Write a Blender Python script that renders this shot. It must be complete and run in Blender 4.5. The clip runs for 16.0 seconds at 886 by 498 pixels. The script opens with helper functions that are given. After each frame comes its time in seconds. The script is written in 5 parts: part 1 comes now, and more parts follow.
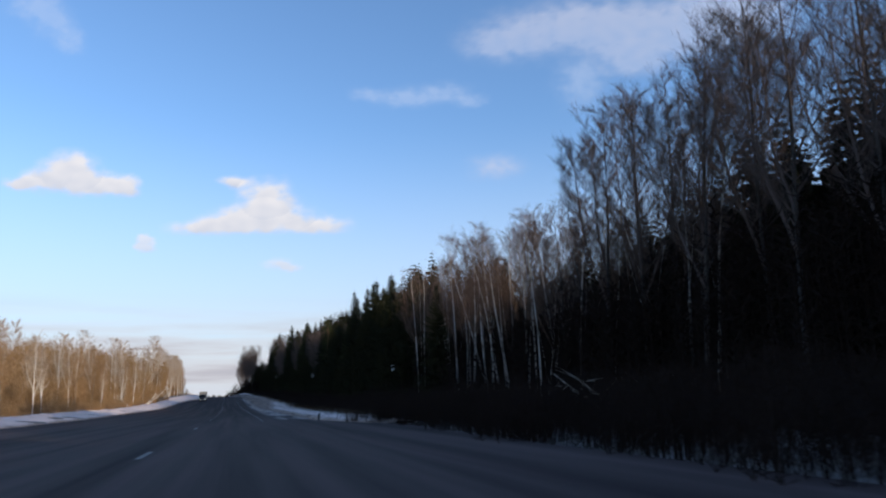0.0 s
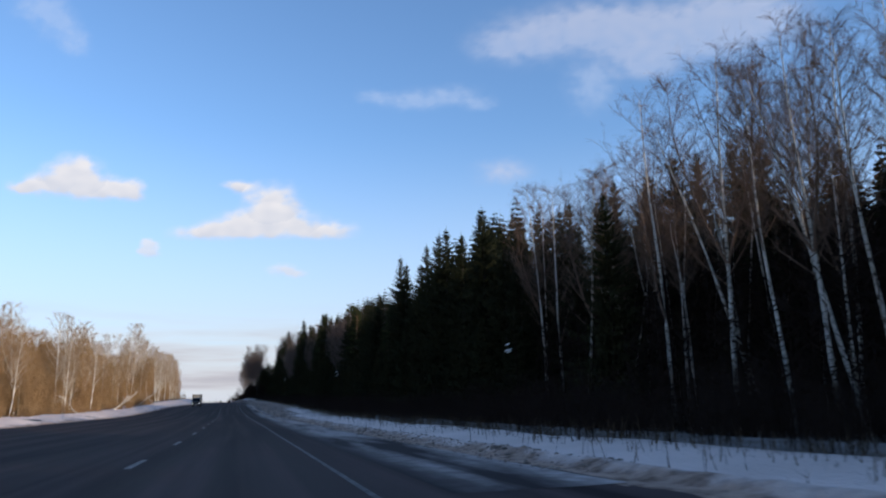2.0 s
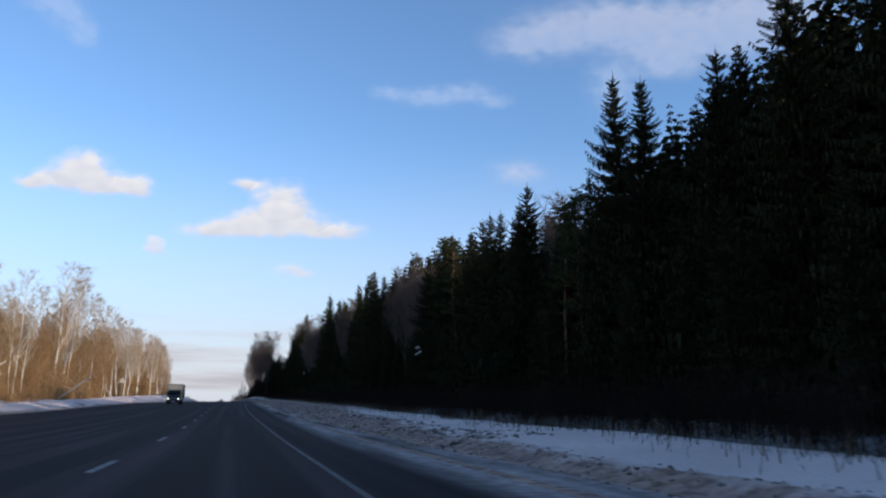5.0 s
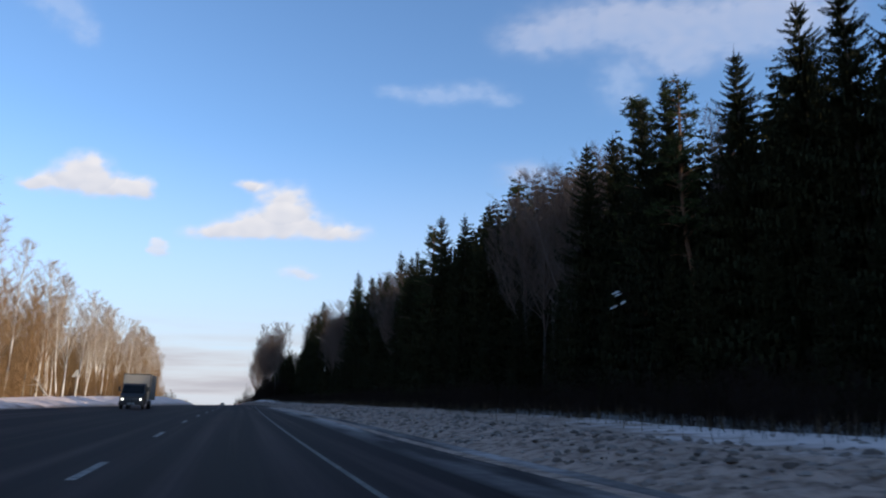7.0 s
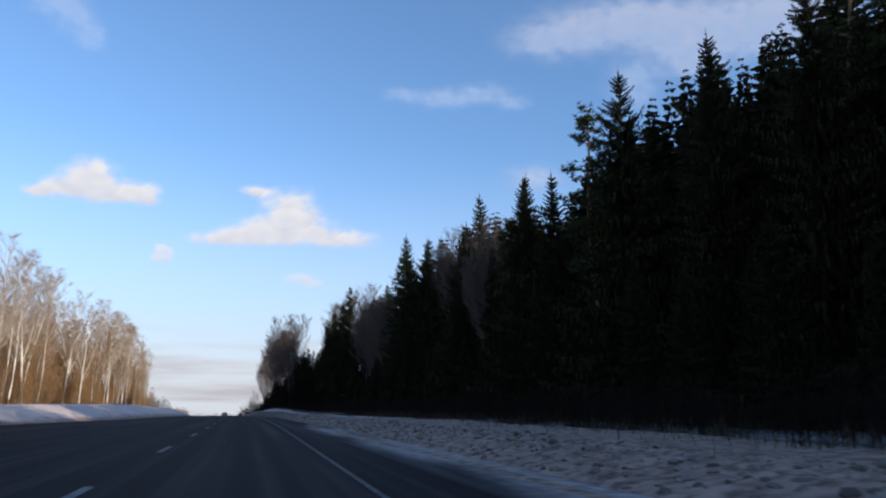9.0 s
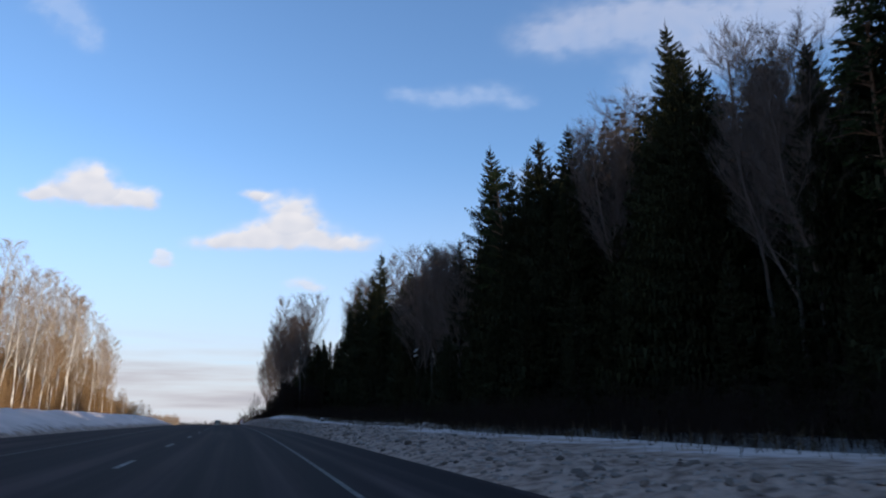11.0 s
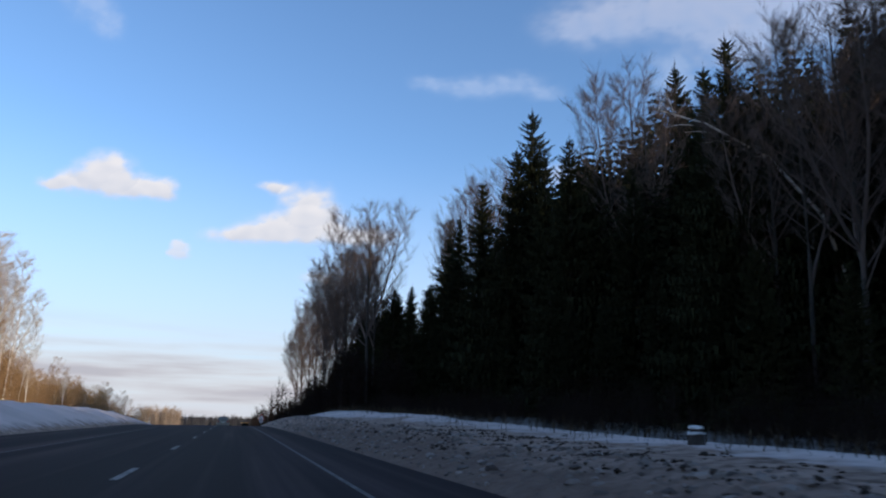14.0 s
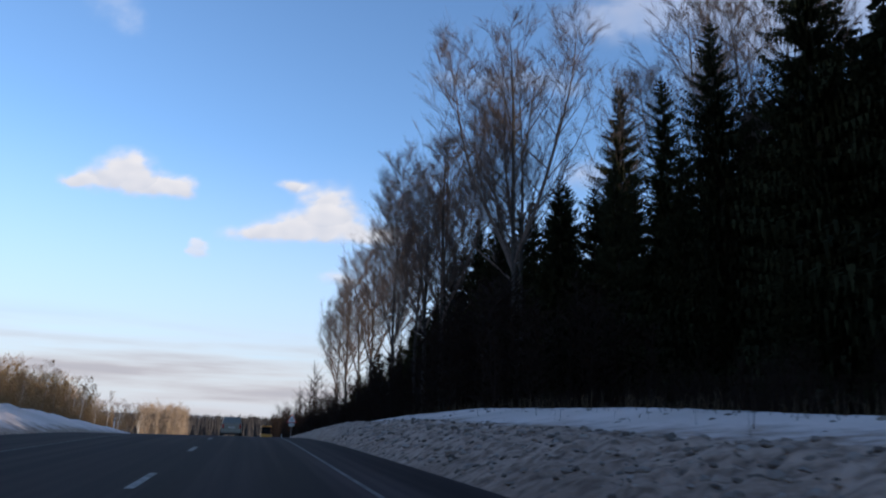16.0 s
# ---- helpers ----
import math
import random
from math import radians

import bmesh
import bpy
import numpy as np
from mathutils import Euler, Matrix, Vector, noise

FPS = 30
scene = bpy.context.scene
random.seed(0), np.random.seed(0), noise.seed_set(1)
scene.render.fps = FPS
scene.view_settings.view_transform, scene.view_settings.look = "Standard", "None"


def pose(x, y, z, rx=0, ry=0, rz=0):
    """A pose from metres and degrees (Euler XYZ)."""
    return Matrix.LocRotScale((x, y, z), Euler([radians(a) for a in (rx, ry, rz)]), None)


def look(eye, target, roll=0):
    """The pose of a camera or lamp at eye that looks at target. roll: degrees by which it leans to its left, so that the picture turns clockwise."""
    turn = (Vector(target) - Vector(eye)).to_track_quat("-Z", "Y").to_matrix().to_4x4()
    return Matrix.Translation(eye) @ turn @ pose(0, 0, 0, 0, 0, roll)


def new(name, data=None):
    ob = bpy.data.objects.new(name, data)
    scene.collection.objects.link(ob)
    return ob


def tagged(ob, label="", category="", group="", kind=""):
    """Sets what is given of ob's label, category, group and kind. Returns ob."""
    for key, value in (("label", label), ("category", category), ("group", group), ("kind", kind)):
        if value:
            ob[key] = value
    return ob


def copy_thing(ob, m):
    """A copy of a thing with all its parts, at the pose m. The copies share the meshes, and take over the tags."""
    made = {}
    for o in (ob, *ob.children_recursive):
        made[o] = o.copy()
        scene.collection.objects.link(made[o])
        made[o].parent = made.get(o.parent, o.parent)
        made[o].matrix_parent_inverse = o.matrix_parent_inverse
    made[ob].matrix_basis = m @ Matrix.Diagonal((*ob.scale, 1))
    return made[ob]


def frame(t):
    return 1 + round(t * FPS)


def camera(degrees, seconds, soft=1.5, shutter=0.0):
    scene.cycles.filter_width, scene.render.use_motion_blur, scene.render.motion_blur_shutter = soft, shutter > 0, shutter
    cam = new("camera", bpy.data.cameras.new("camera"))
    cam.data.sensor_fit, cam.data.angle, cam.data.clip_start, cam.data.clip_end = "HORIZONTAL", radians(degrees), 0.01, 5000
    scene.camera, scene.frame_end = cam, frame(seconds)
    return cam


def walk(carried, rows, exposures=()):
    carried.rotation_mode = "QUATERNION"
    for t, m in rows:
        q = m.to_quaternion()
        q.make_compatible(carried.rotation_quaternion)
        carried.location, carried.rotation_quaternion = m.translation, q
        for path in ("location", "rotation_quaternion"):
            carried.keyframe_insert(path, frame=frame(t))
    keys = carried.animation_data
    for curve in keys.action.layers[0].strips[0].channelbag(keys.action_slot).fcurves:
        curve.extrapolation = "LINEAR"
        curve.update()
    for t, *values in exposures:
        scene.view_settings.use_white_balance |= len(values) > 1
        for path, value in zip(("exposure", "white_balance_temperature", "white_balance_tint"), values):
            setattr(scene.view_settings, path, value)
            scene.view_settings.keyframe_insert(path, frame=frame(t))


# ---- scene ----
# ---------------------------------------------------------------- camera and its drive
cam = camera(64.2, 16.0, soft=2.1, shutter=0.1)
PATH = [  # seconds, x, y, z, pitch, yaw, roll
    (0.0, 0.00, 0.00, 1.15, 11.31, -15.89, 1.60),
    (0.5, 0.00, 12.17, 0.98, 11.49, -15.77, 1.57),
    (1.0, 0.02, 24.30, 0.80, 11.57, -15.72, 1.47),
    (1.5, 0.05, 36.37, 0.64, 11.81, -15.53, 1.33),
    (2.0, 0.08, 48.45, 0.49, 11.95, -15.63, 1.25),
    (2.5, 0.11, 60.68, 0.35, 11.69, -15.70, 1.17),
    (3.0, 0.14, 73.12, 0.21, 11.68, -15.65, 1.05),
    (3.5, 0.16, 85.74, 0.07, 11.76, -15.51, 0.79),
    (6.0, -0.65, 145.72, -0.25, 12.70, -15.31, -0.05),
    (6.5, -0.87, 158.15, -0.20, 12.73, -15.27, 0.05),
    (7.0, -1.11, 170.49, -0.12, 12.71, -15.09, -0.01),
    (7.5, -1.41, 182.47, 0.01, 12.89, -15.11, -0.03),
    (8.0, -1.65, 194.76, 0.20, 13.16, -14.96, -0.05),
    (8.5, -1.87, 207.11, 0.41, 13.29, -14.72, -0.06),
    (11.0, -1.90, 269.29, 1.14, 13.82, -14.59, 0.13),
    (11.5, -2.18, 281.67, 1.26, 14.01, -14.13, 0.07),
    (12.0, -2.51, 294.04, 1.38, 13.93, -13.91, -0.09),
    (12.5, -2.91, 306.49, 1.50, 14.04, -13.44, -0.40),
    (13.0, -3.33, 318.89, 1.62, 13.83, -13.45, -0.83),
    (13.5, -3.76, 330.95, 1.71, 13.77, -13.81, -1.10),
    (14.0, -4.22, 343.00, 1.76, 13.72, -13.62, -1.12),
    (14.5, -4.71, 354.91, 1.79, 13.92, -13.23, -1.25),
    (15.0, -5.24, 367.13, 1.82, 13.88, -12.70, -1.37),
    (15.5, -5.79, 379.36, 1.87, 13.84, -12.60, -1.60),
    (16.0, -6.35, 391.59, 1.91, 13.87, -12.39, -1.89),
]
walk(cam, [(t, pose(x, y, z, 90 + p, r, yw)) for t, x, y, z, p, yw, r in PATH])
scene.view_settings.exposure = 0.0

# ---------------------------------------------------------------- world, sun
SUN_AZ, SUN_EL = -46.0, 17.0   # degrees from +x towards +y, and above the horizon
world = bpy.data.worlds.new("world")
scene.world = world
world.use_nodes = True
wn, wl = world.node_tree.nodes, world.node_tree.links


sky = wn.new("ShaderNodeTexSky")
sky.sky_type, sky.sun_disc = "NISHITA", False
sky.sun_elevation, sky.sun_rotation = radians(SUN_EL), radians(90 - SUN_AZ)
sky.air_density, sky.dust_density, sky.ozone_density = 1.0, 0.6, 2.2
wn["Background"].inputs[1].default_value = 0.160
# thin stratus bars low over the horizon
geo = wn.new("ShaderNodeTexCoord")
sep = wn.new("ShaderNodeSeparateXYZ")
wl.new(geo.outputs["Generated"], sep.inputs[0])
mapn = wn.new("ShaderNodeMapping")
mapn.inputs["Scale"].default_value = (2.2, 2.2, 26.0)
wl.new(geo.outputs["Generated"], mapn.inputs[0])
nz = wn.new("ShaderNodeTexNoise")
nz.inputs["Scale"].default_value, nz.inputs["Detail"].default_value = 1.6, 5.0
wl.new(mapn.outputs[0], nz.inputs["Vector"])
ramp = wn.new("ShaderNodeValToRGB")
ramp.color_ramp.elements[0].position, ramp.color_ramp.elements[0].color = 0.36, (0, 0, 0, 1)
ramp.color_ramp.elements[1].position, ramp.color_ramp.elements[1].color = 0.62, (1, 1, 1, 1)
wl.new(nz.outputs["Fac"], ramp.inputs[0])
low = wn.new("ShaderNodeMapRange")
low.interpolation_type = "SMOOTHSTEP"
for i, v in ((1, 0.05), (2, 0.14), (3, 1.0), (4, 0.0)):
    low.inputs[i].default_value = v
wl.new(sep.outputs["Z"], low.inputs[0])
mul = wn.new("ShaderNodeMath")
mul.operation = "MULTIPLY"
wl.new(ramp.outputs[0], mul.inputs[0])
wl.new(low.outputs[0], mul.inputs[1])
shade = wn.new("ShaderNodeValToRGB")
shade.color_ramp.elements[0].position, shade.color_ramp.elements[0].color = 0.40, (4.75, 4.6, 4.75, 1)
shade.color_ramp.elements[1].position, shade.color_ramp.elements[1].color = 0.66, (3.2, 3.2, 3.6, 1)
wl.new(nz.outputs["Fac"], shade.inputs[0])
veil = wn.new("ShaderNodeMapRange")   # pale haze towards the horizon
veil.interpolation_type = "SMOOTHSTEP"
for i, v in ((1, -0.02), (2, 0.38), (3, 0.88), (4, 0.0)):
    veil.inputs[i].default_value = v
wl.new(sep.outputs["Z"], veil.inputs[0])
tint = wn.new("ShaderNodeMix")
tint.data_type, tint.blend_type = "RGBA", "MULTIPLY"
tint.inputs[0].default_value = 1.0
tint.inputs[7].default_value = (1.09, 1.30, 1.53, 1)
wl.new(sky.outputs[0], tint.inputs[6])
hz = wn.new("ShaderNodeMix")
hz.data_type = "RGBA"
hz.inputs[7].default_value = (3.95, 4.30, 5.20, 1)
wl.new(veil.outputs[0], hz.inputs[0])
wl.new(tint.outputs[2], hz.inputs[6])
bars = wn.new("ShaderNodeMix")
bars.data_type = "RGBA"
wl.new(mul.outputs[0], bars.inputs[0])
wl.new(hz.outputs[2], bars.inputs[6])
wl.new(shade.outputs[0], bars.inputs[7])
wl.new(bars.outputs[2], wn["Background"].inputs[0])

sun = new("sun", bpy.data.lights.new("sun", "SUN"))
sun.data.energy, sun.data.angle, sun.data.color = 4.3, radians(0.6), (1.0, 0.84, 0.65)
SUN_DIR = Vector((math.cos(radians(SUN_EL)) * math.cos(radians(SUN_AZ)), math.cos(radians(SUN_EL)) * math.sin(radians(SUN_AZ)), math.sin(radians(SUN_EL))))
sun.matrix_world = look(SUN_DIR * 100, (0, 0, 0))

# ---------------------------------------------------------------- materials
def material(name):
    m = bpy.data.materials.new(name)
    m.use_nodes = True
    b = m.node_tree.nodes["Principled BSDF"]
    return m, m.node_tree.nodes, m.node_tree.links, b


def mixed(nodes, links, fac, a, b):
    """A colour mix; fac, a and b are sockets or values."""
    n = nodes.new("ShaderNodeMix")
    n.data_type = "RGBA"
    for i, v in ((0, fac), (6, a), (7, b)):
        if isinstance(v, bpy.types.NodeSocket):
            links.new(v, n.inputs[i])
        else:
            n.inputs[i].default_value = v if i == 0 else (*v, 1)
    return n.outputs[2]


def noise_fac(nodes, links, scale, detail=4.0, low=0.35, high=0.65, stretch=(1, 1, 1), source="Object", offset=0.0):
    co = nodes.new("ShaderNodeTexCoord")
    mp = nodes.new("ShaderNodeMapping")
    mp.inputs["Scale"].default_value = stretch
    mp.inputs["Location"].default_value = (offset, offset * 0.7, offset * 1.3)
    links.new(co.outputs[source], mp.inputs[0])
    n = nodes.new("ShaderNodeTexNoise")
    n.inputs["Scale"].default_value, n.inputs["Detail"].default_value = scale, detail
    links.new(mp.outputs[0], n.inputs["Vector"])
    r = nodes.new("ShaderNodeMapRange")
    r.inputs[1].default_value, r.inputs[2].default_value = low, high
    links.new(n.outputs["Fac"], r.inputs[0])
    return r.outputs[0], n.outputs["Fac"]


def add_bump(nodes, links, bsdf, height, strength, distance=0.02):
    bp = nodes.new("ShaderNodeBump")
    bp.inputs["Strength"].default_value, bp.inputs["Distance"].default_value = strength, distance
    links.new(height, bp.inputs["Height"])
    links.new(bp.outputs[0], bsdf.inputs["Normal"])


def surface(name, a, b, scale, c=None, scale2=8.0, rough=0.8, bump=0.3, metal=0.0, stretch=(1, 1, 1), amount2=0.5, distance=0.02):
    """A surface of two colours at one scale, a third at a finer one, and relief."""
    m, nodes, links, bsdf = material(name)
    f1, _ = noise_fac(nodes, links, scale, stretch=stretch)
    col = mixed(nodes, links, f1, a, b)
    f2, raw2 = noise_fac(nodes, links, scale2, low=0.45, high=0.75, offset=3.1)
    if c:
        mlt = nodes.new("ShaderNodeMath")
        mlt.operation = "MULTIPLY"
        mlt.inputs[1].default_value = amount2
        links.new(f2, mlt.inputs[0])
        col = mixed(nodes, links, mlt.outputs[0], col, c)
    links.new(col, bsdf.inputs["Base Color"])
    bsdf.inputs["Roughness"].default_value, bsdf.inputs["Metallic"].default_value = rough, metal
    if bump:
        add_bump(nodes, links, bsdf, raw2, bump, distance)
    return m


def leafy(name, a, b, c, rough=0.75):
    """Foliage or twigs: colour differs from tree to tree and from sprig to sprig."""
    m, nodes, links, bsdf = material(name)
    g, o = nodes.new("ShaderNodeNewGeometry"), nodes.new("ShaderNodeObjectInfo")
    col = mixed(nodes, links, g.outputs["Random Per Island"], a, b)
    half = nodes.new("ShaderNodeMath")
    half.operation = "MULTIPLY"
    half.inputs[1].default_value = 0.6
    links.new(o.outputs["Random"], half.inputs[0])
    links.new(mixed(nodes, links, half.outputs[0], col, c), bsdf.inputs["Base Color"])
    bsdf.inputs["Roughness"].default_value = rough
    bsdf.inputs["Specular IOR Level"].default_value = 0.03
    return m


def plain(name, col, rough=0.5, metal=0.0, emit=0.0):
    m, nodes, links, bsdf = material(name)
    f, raw = noise_fac(nodes, links, 14.0)
    links.new(mixed(nodes, links, f, tuple(v * 0.86 for v in col), col), bsdf.inputs["Base Color"])
    bsdf.inputs["Roughness"].default_value, bsdf.inputs["Metallic"].default_value = rough, metal
    if emit:
        bsdf.inputs["Emission Color"].default_value = (*col, 1)
        bsdf.inputs["Emission Strength"].default_value = emit
    return m


def asphalt_material():
    m, nodes, links, bsdf = material("asphalt")
    streak, _ = noise_fac(nodes, links, 1.0, 6, 0.45, 0.66, (1.3, 0.012, 1), "UV")
    blot, _ = noise_fac(nodes, links, 1.0, 4, 0.42, 0.70, (0.35, 0.05, 1), "UV", 7.0)
    grain, raw = noise_fac(nodes, links, 60.0, 3, 0.3, 0.7)
    col = mixed(nodes, links, streak, (0.0135, 0.0088, 0.0098), (0.090, 0.063, 0.062))
    k = nodes.new("ShaderNodeMath")
    k.operation = "MULTIPLY"
    k.inputs[1].default_value = 0.55
    links.new(blot, k.inputs[0])
    col = mixed(nodes, links, k.outputs[0], col, (0.0150, 0.0125, 0.0138))
    g = nodes.new("ShaderNodeMath")
    g.operation = "MULTIPLY"
    g.inputs[1].default_value = 0.3
    links.new(grain, g.inputs[0])
    col = mixed(nodes, links, g.outputs[0], col, (0.042, 0.034, 0.036))
    uv, xyz = nodes.new("ShaderNodeTexCoord"), nodes.new("ShaderNodeSeparateXYZ")     # the first stretch is dried pale by salt
    links.new(uv.outputs["UV"], xyz.inputs[0])
    dry = nodes.new("ShaderNodeMapRange")
    dry.inputs[1].default_value, dry.inputs[2].default_value, dry.inputs[3].default_value, dry.inputs[4].default_value = 40.0, 130.0, 0.42, 0.0
    links.new(xyz.outputs["Y"], dry.inputs[0])
    salt, _ = noise_fac(nodes, links, 1.0, 5, 0.30, 0.62, (0.8, 0.03, 1), "UV", 4.0)
    ds = nodes.new("ShaderNodeMath")
    ds.operation = "MULTIPLY"
    links.new(dry.outputs[0], ds.inputs[0])
    links.new(salt, ds.inputs[1])
    col = mixed(nodes, links, ds.outputs[0], col, (0.150, 0.110, 0.100))
    links.new(col, bsdf.inputs["Base Color"])
    rr = nodes.new("ShaderNodeMapRange")
    rr.inputs[3].default_value, rr.inputs[4].default_value = 0.80, 0.95
    links.new(streak, rr.inputs[0])
    links.new(rr.outputs[0], bsdf.inputs["Roughness"])
    bsdf.inputs["Specular IOR Level"].default_value = 0.06
    add_bump(nodes, links, bsdf, raw, 0.25, 0.01)
    return m


def slush_material():
    """Salted slush and thin ice on the shoulder: patches of snow over asphalt."""
    m, nodes, links, bsdf = material("shoulder_slush")
    a, raw = noise_fac(nodes, links, 1.0, 7, 0.36, 0.60, (0.9, 0.10, 1), "UV", 2.0)
    b, _ = noise_fac(nodes, links, 3.0, 5, 0.35, 0.7)
    col = mixed(nodes, links, b, (0.25, 0.21, 0.195), (0.46, 0.40, 0.375))
    near = nodes.new("ShaderNodeAttribute")
    near.attribute_name = "dirt"
    fade = nodes.new("ShaderNodeMath")
    fade.operation = "MULTIPLY"
    links.new(a, fade.inputs[0])
    links.new(near.outputs["Fac"], fade.inputs[1])
    links.new(mixed(nodes, links, fade.outputs[0], (0.030, 0.024, 0.025), col), bsdf.inputs["Base Color"])
    bsdf.inputs["Roughness"].default_value = 0.85
    bsdf.inputs["Specular IOR Level"].default_value = 0.1
    add_bump(nodes, links, bsdf, raw, 0.5, 0.05)
    return m


def bank_material(name, clean_a, clean_b, dirty_a, dirty_b):
    """Ploughed snow: dirty on the road side, clean above; the two meet along a ragged line given by the mesh's dirt layer."""
    m, nodes, links, bsdf = material(name)
    at = nodes.new("ShaderNodeAttribute")
    at.attribute_name = "dirt"
    n1, raw1 = noise_fac(nodes, links, 1.1, 6, 0.36, 0.64)
    n2, raw2 = noise_fac(nodes, links, 3.2, 7, 0.42, 0.68, (1, 1, 1), "Object", 5.0)
    n3, _ = noise_fac(nodes, links, 0.25, 3)
    ad = nodes.new("ShaderNodeMath")
    ad.operation = "MULTIPLY_ADD"
    ad.inputs[1].default_value = 0.45
    links.new(raw1, ad.inputs[0])
    links.new(at.outputs["Fac"], ad.inputs[2])
    edge = nodes.new("ShaderNodeMapRange")
    edge.inputs[1].default_value, edge.inputs[2].default_value = 0.62, 0.80
    links.new(ad.outputs[0], edge.inputs[0])
    dirt = mixed(nodes, links, n2, dirty_a, dirty_b)
    clean = mixed(nodes, links, n3, clean_a, clean_b)
    half = nodes.new("ShaderNodeMath")
    half.operation = "MULTIPLY"
    half.inputs[1].default_value = 0.30
    links.new(n1, half.inputs[0])
    dirt2 = mixed(nodes, links, half.outputs[0], dirt, dirty_b)
    grime = nodes.new("ShaderNodeMapRange")      # stretches sprayed darker by the traffic
    grime.inputs[1].default_value, grime.inputs[2].default_value, grime.inputs[4].default_value = 0.82, 1.05, 0.80
    links.new(at.outputs["Fac"], grime.inputs[0])
    dirt2 = mixed(nodes, links, grime.outputs[0], dirt2, dirty_b)
    links.new(mixed(nodes, links, edge.outputs[0], clean, dirt2), bsdf.inputs["Base Color"])
    bsdf.inputs["Roughness"].default_value = 0.85
    bsdf.inputs["Specular IOR Level"].default_value = 0.1
    _, fine = noise_fac(nodes, links, 7.0, 6, 0.3, 0.7, (1, 1, 1), "Object", 2.0)
    add_bump(nodes, links, bsdf, fine, 1.0, 0.10)
    return m


def birch_material(name, pale, buff):
    m, nodes, links, bsdf = material(name)
    f, raw = noise_fac(nodes, links, 3.0, 5, 0.54, 0.64, (1.0, 1.0, 5.0))
    g, _ = noise_fac(nodes, links, 0.6, 3, 0.45, 0.75, (1, 1, 0.6), "Object", 4.0)
    col = mixed(nodes, links, g, pale, buff)
    links.new(mixed(nodes, links, f, col, (0.05, 0.045, 0.04)), bsdf.inputs["Base Color"])
    bsdf.inputs["Roughness"].default_value = 0.7
    add_bump(nodes, links, bsdf, raw, 0.3)
    return m


M_ASPHALT = asphalt_material()
M_SLUSH = slush_material()
# Snow is darkened for the shade under trees; brown blotches are leaf litter.
M_SHADED_SNOW = surface("shaded_forest_snow", (0.20, 0.18, 0.17), (0.08, 0.065, 0.052), 0.3, (0.04, 0.030, 0.023), 1.3, 0.8, 0.4, amount2=0.85, distance=0.1)
M_BANK = bank_material("roadside_snow", (0.74, 0.61, 0.56), (0.62, 0.51, 0.46), (0.46, 0.325, 0.255), (0.15, 0.100, 0.076))
M_EARTH = leafy("frozen_earth", (0.085, 0.064, 0.052), (0.022, 0.017, 0.014), (0.05, 0.038, 0.031))
M_CLOD = leafy("snow_clod", (0.40, 0.335, 0.295), (0.045, 0.036, 0.031), (0.20, 0.160, 0.138))
M_PAINT = surface("road_paint", (0.145, 0.133, 0.128), (0.075, 0.068, 0.066), 3.0, (0.03, 0.03, 0.031), 7.0, 0.8, 0.1, amount2=1.0)
M_DASH = surface("lane_paint", (0.32, 0.295, 0.28), (0.17, 0.155, 0.15), 3.0, (0.04, 0.036, 0.036), 7.0, 0.8, 0.1, amount2=1.0)
M_BIRCH = birch_material("birch_bark", (0.60, 0.545, 0.48), (0.37, 0.315, 0.255))
# Brighter copies of birch bark and boughs; the left wood's sunlight is in them.
M_BIRCH_LIT = birch_material("sunlit_birch_bark", (0.80, 0.75, 0.68), (0.60, 0.54, 0.46))
M_BOUGH_LIT = leafy("sunlit_birch_boughs", (0.40, 0.34, 0.27), (0.60, 0.53, 0.44), (0.48, 0.41, 0.33))
M_BARK = surface("dark_bark", (0.060, 0.049, 0.041), (0.035, 0.029, 0.025), 2.0, (0.090, 0.078, 0.068), 9.0, 0.9, 0.5, stretch=(1, 1, 0.2))
# Tan copy of the dark bark, low sunlight put into its colour.
M_BARK_LIT = surface("sunlit_tan_bark", (0.26, 0.20, 0.13), (0.16, 0.12, 0.08), 1.5, (0.34, 0.29, 0.22), 7.0, 0.9, 0.4, stretch=(1, 1, 0.3))
M_PINEBARK = surface("pine_bark", (0.20, 0.10, 0.055), (0.10, 0.06, 0.04), 1.2, (0.26, 0.13, 0.06), 7.0, 0.9, 0.5, stretch=(1, 1, 0.3))
M_NEEDLE = leafy("spruce_needles", (0.014, 0.016, 0.010), (0.034, 0.037, 0.019), (0.040, 0.040, 0.018))
M_PINE = leafy("pine_needles", (0.030, 0.044, 0.020), (0.055, 0.066, 0.026), (0.050, 0.056, 0.022))
M_TWIG = leafy("bare_twigs", (0.110, 0.074, 0.056), (0.190, 0.132, 0.098), (0.150, 0.095, 0.070))
M_GREYTWIG = leafy("grey_bare_twigs", (0.085, 0.066, 0.058), (0.155, 0.122, 0.108), (0.115, 0.084, 0.072))
# The next two carry the left wood's low sun in their colours.
M_TWIG_LIT = leafy("sunlit_birch_twigs", (0.23, 0.16, 0.108), (0.39, 0.295, 0.215), (0.29, 0.21, 0.15))
M_BRUSH_LIT = leafy("sunlit_brushwood", (0.205, 0.128, 0.066), (0.325, 0.212, 0.112), (0.260, 0.150, 0.078))
# The wood's deep shade is put into these near-black twigs.
M_SHADED_TWIG = leafy("shaded_undergrowth_twigs", (0.014, 0.0095, 0.0075), (0.028, 0.019, 0.015), (0.022, 0.014, 0.011))
M_FARWOOD = leafy("distant_wood", (0.030, 0.028, 0.030), (0.055, 0.050, 0.048), (0.045, 0.040, 0.042))
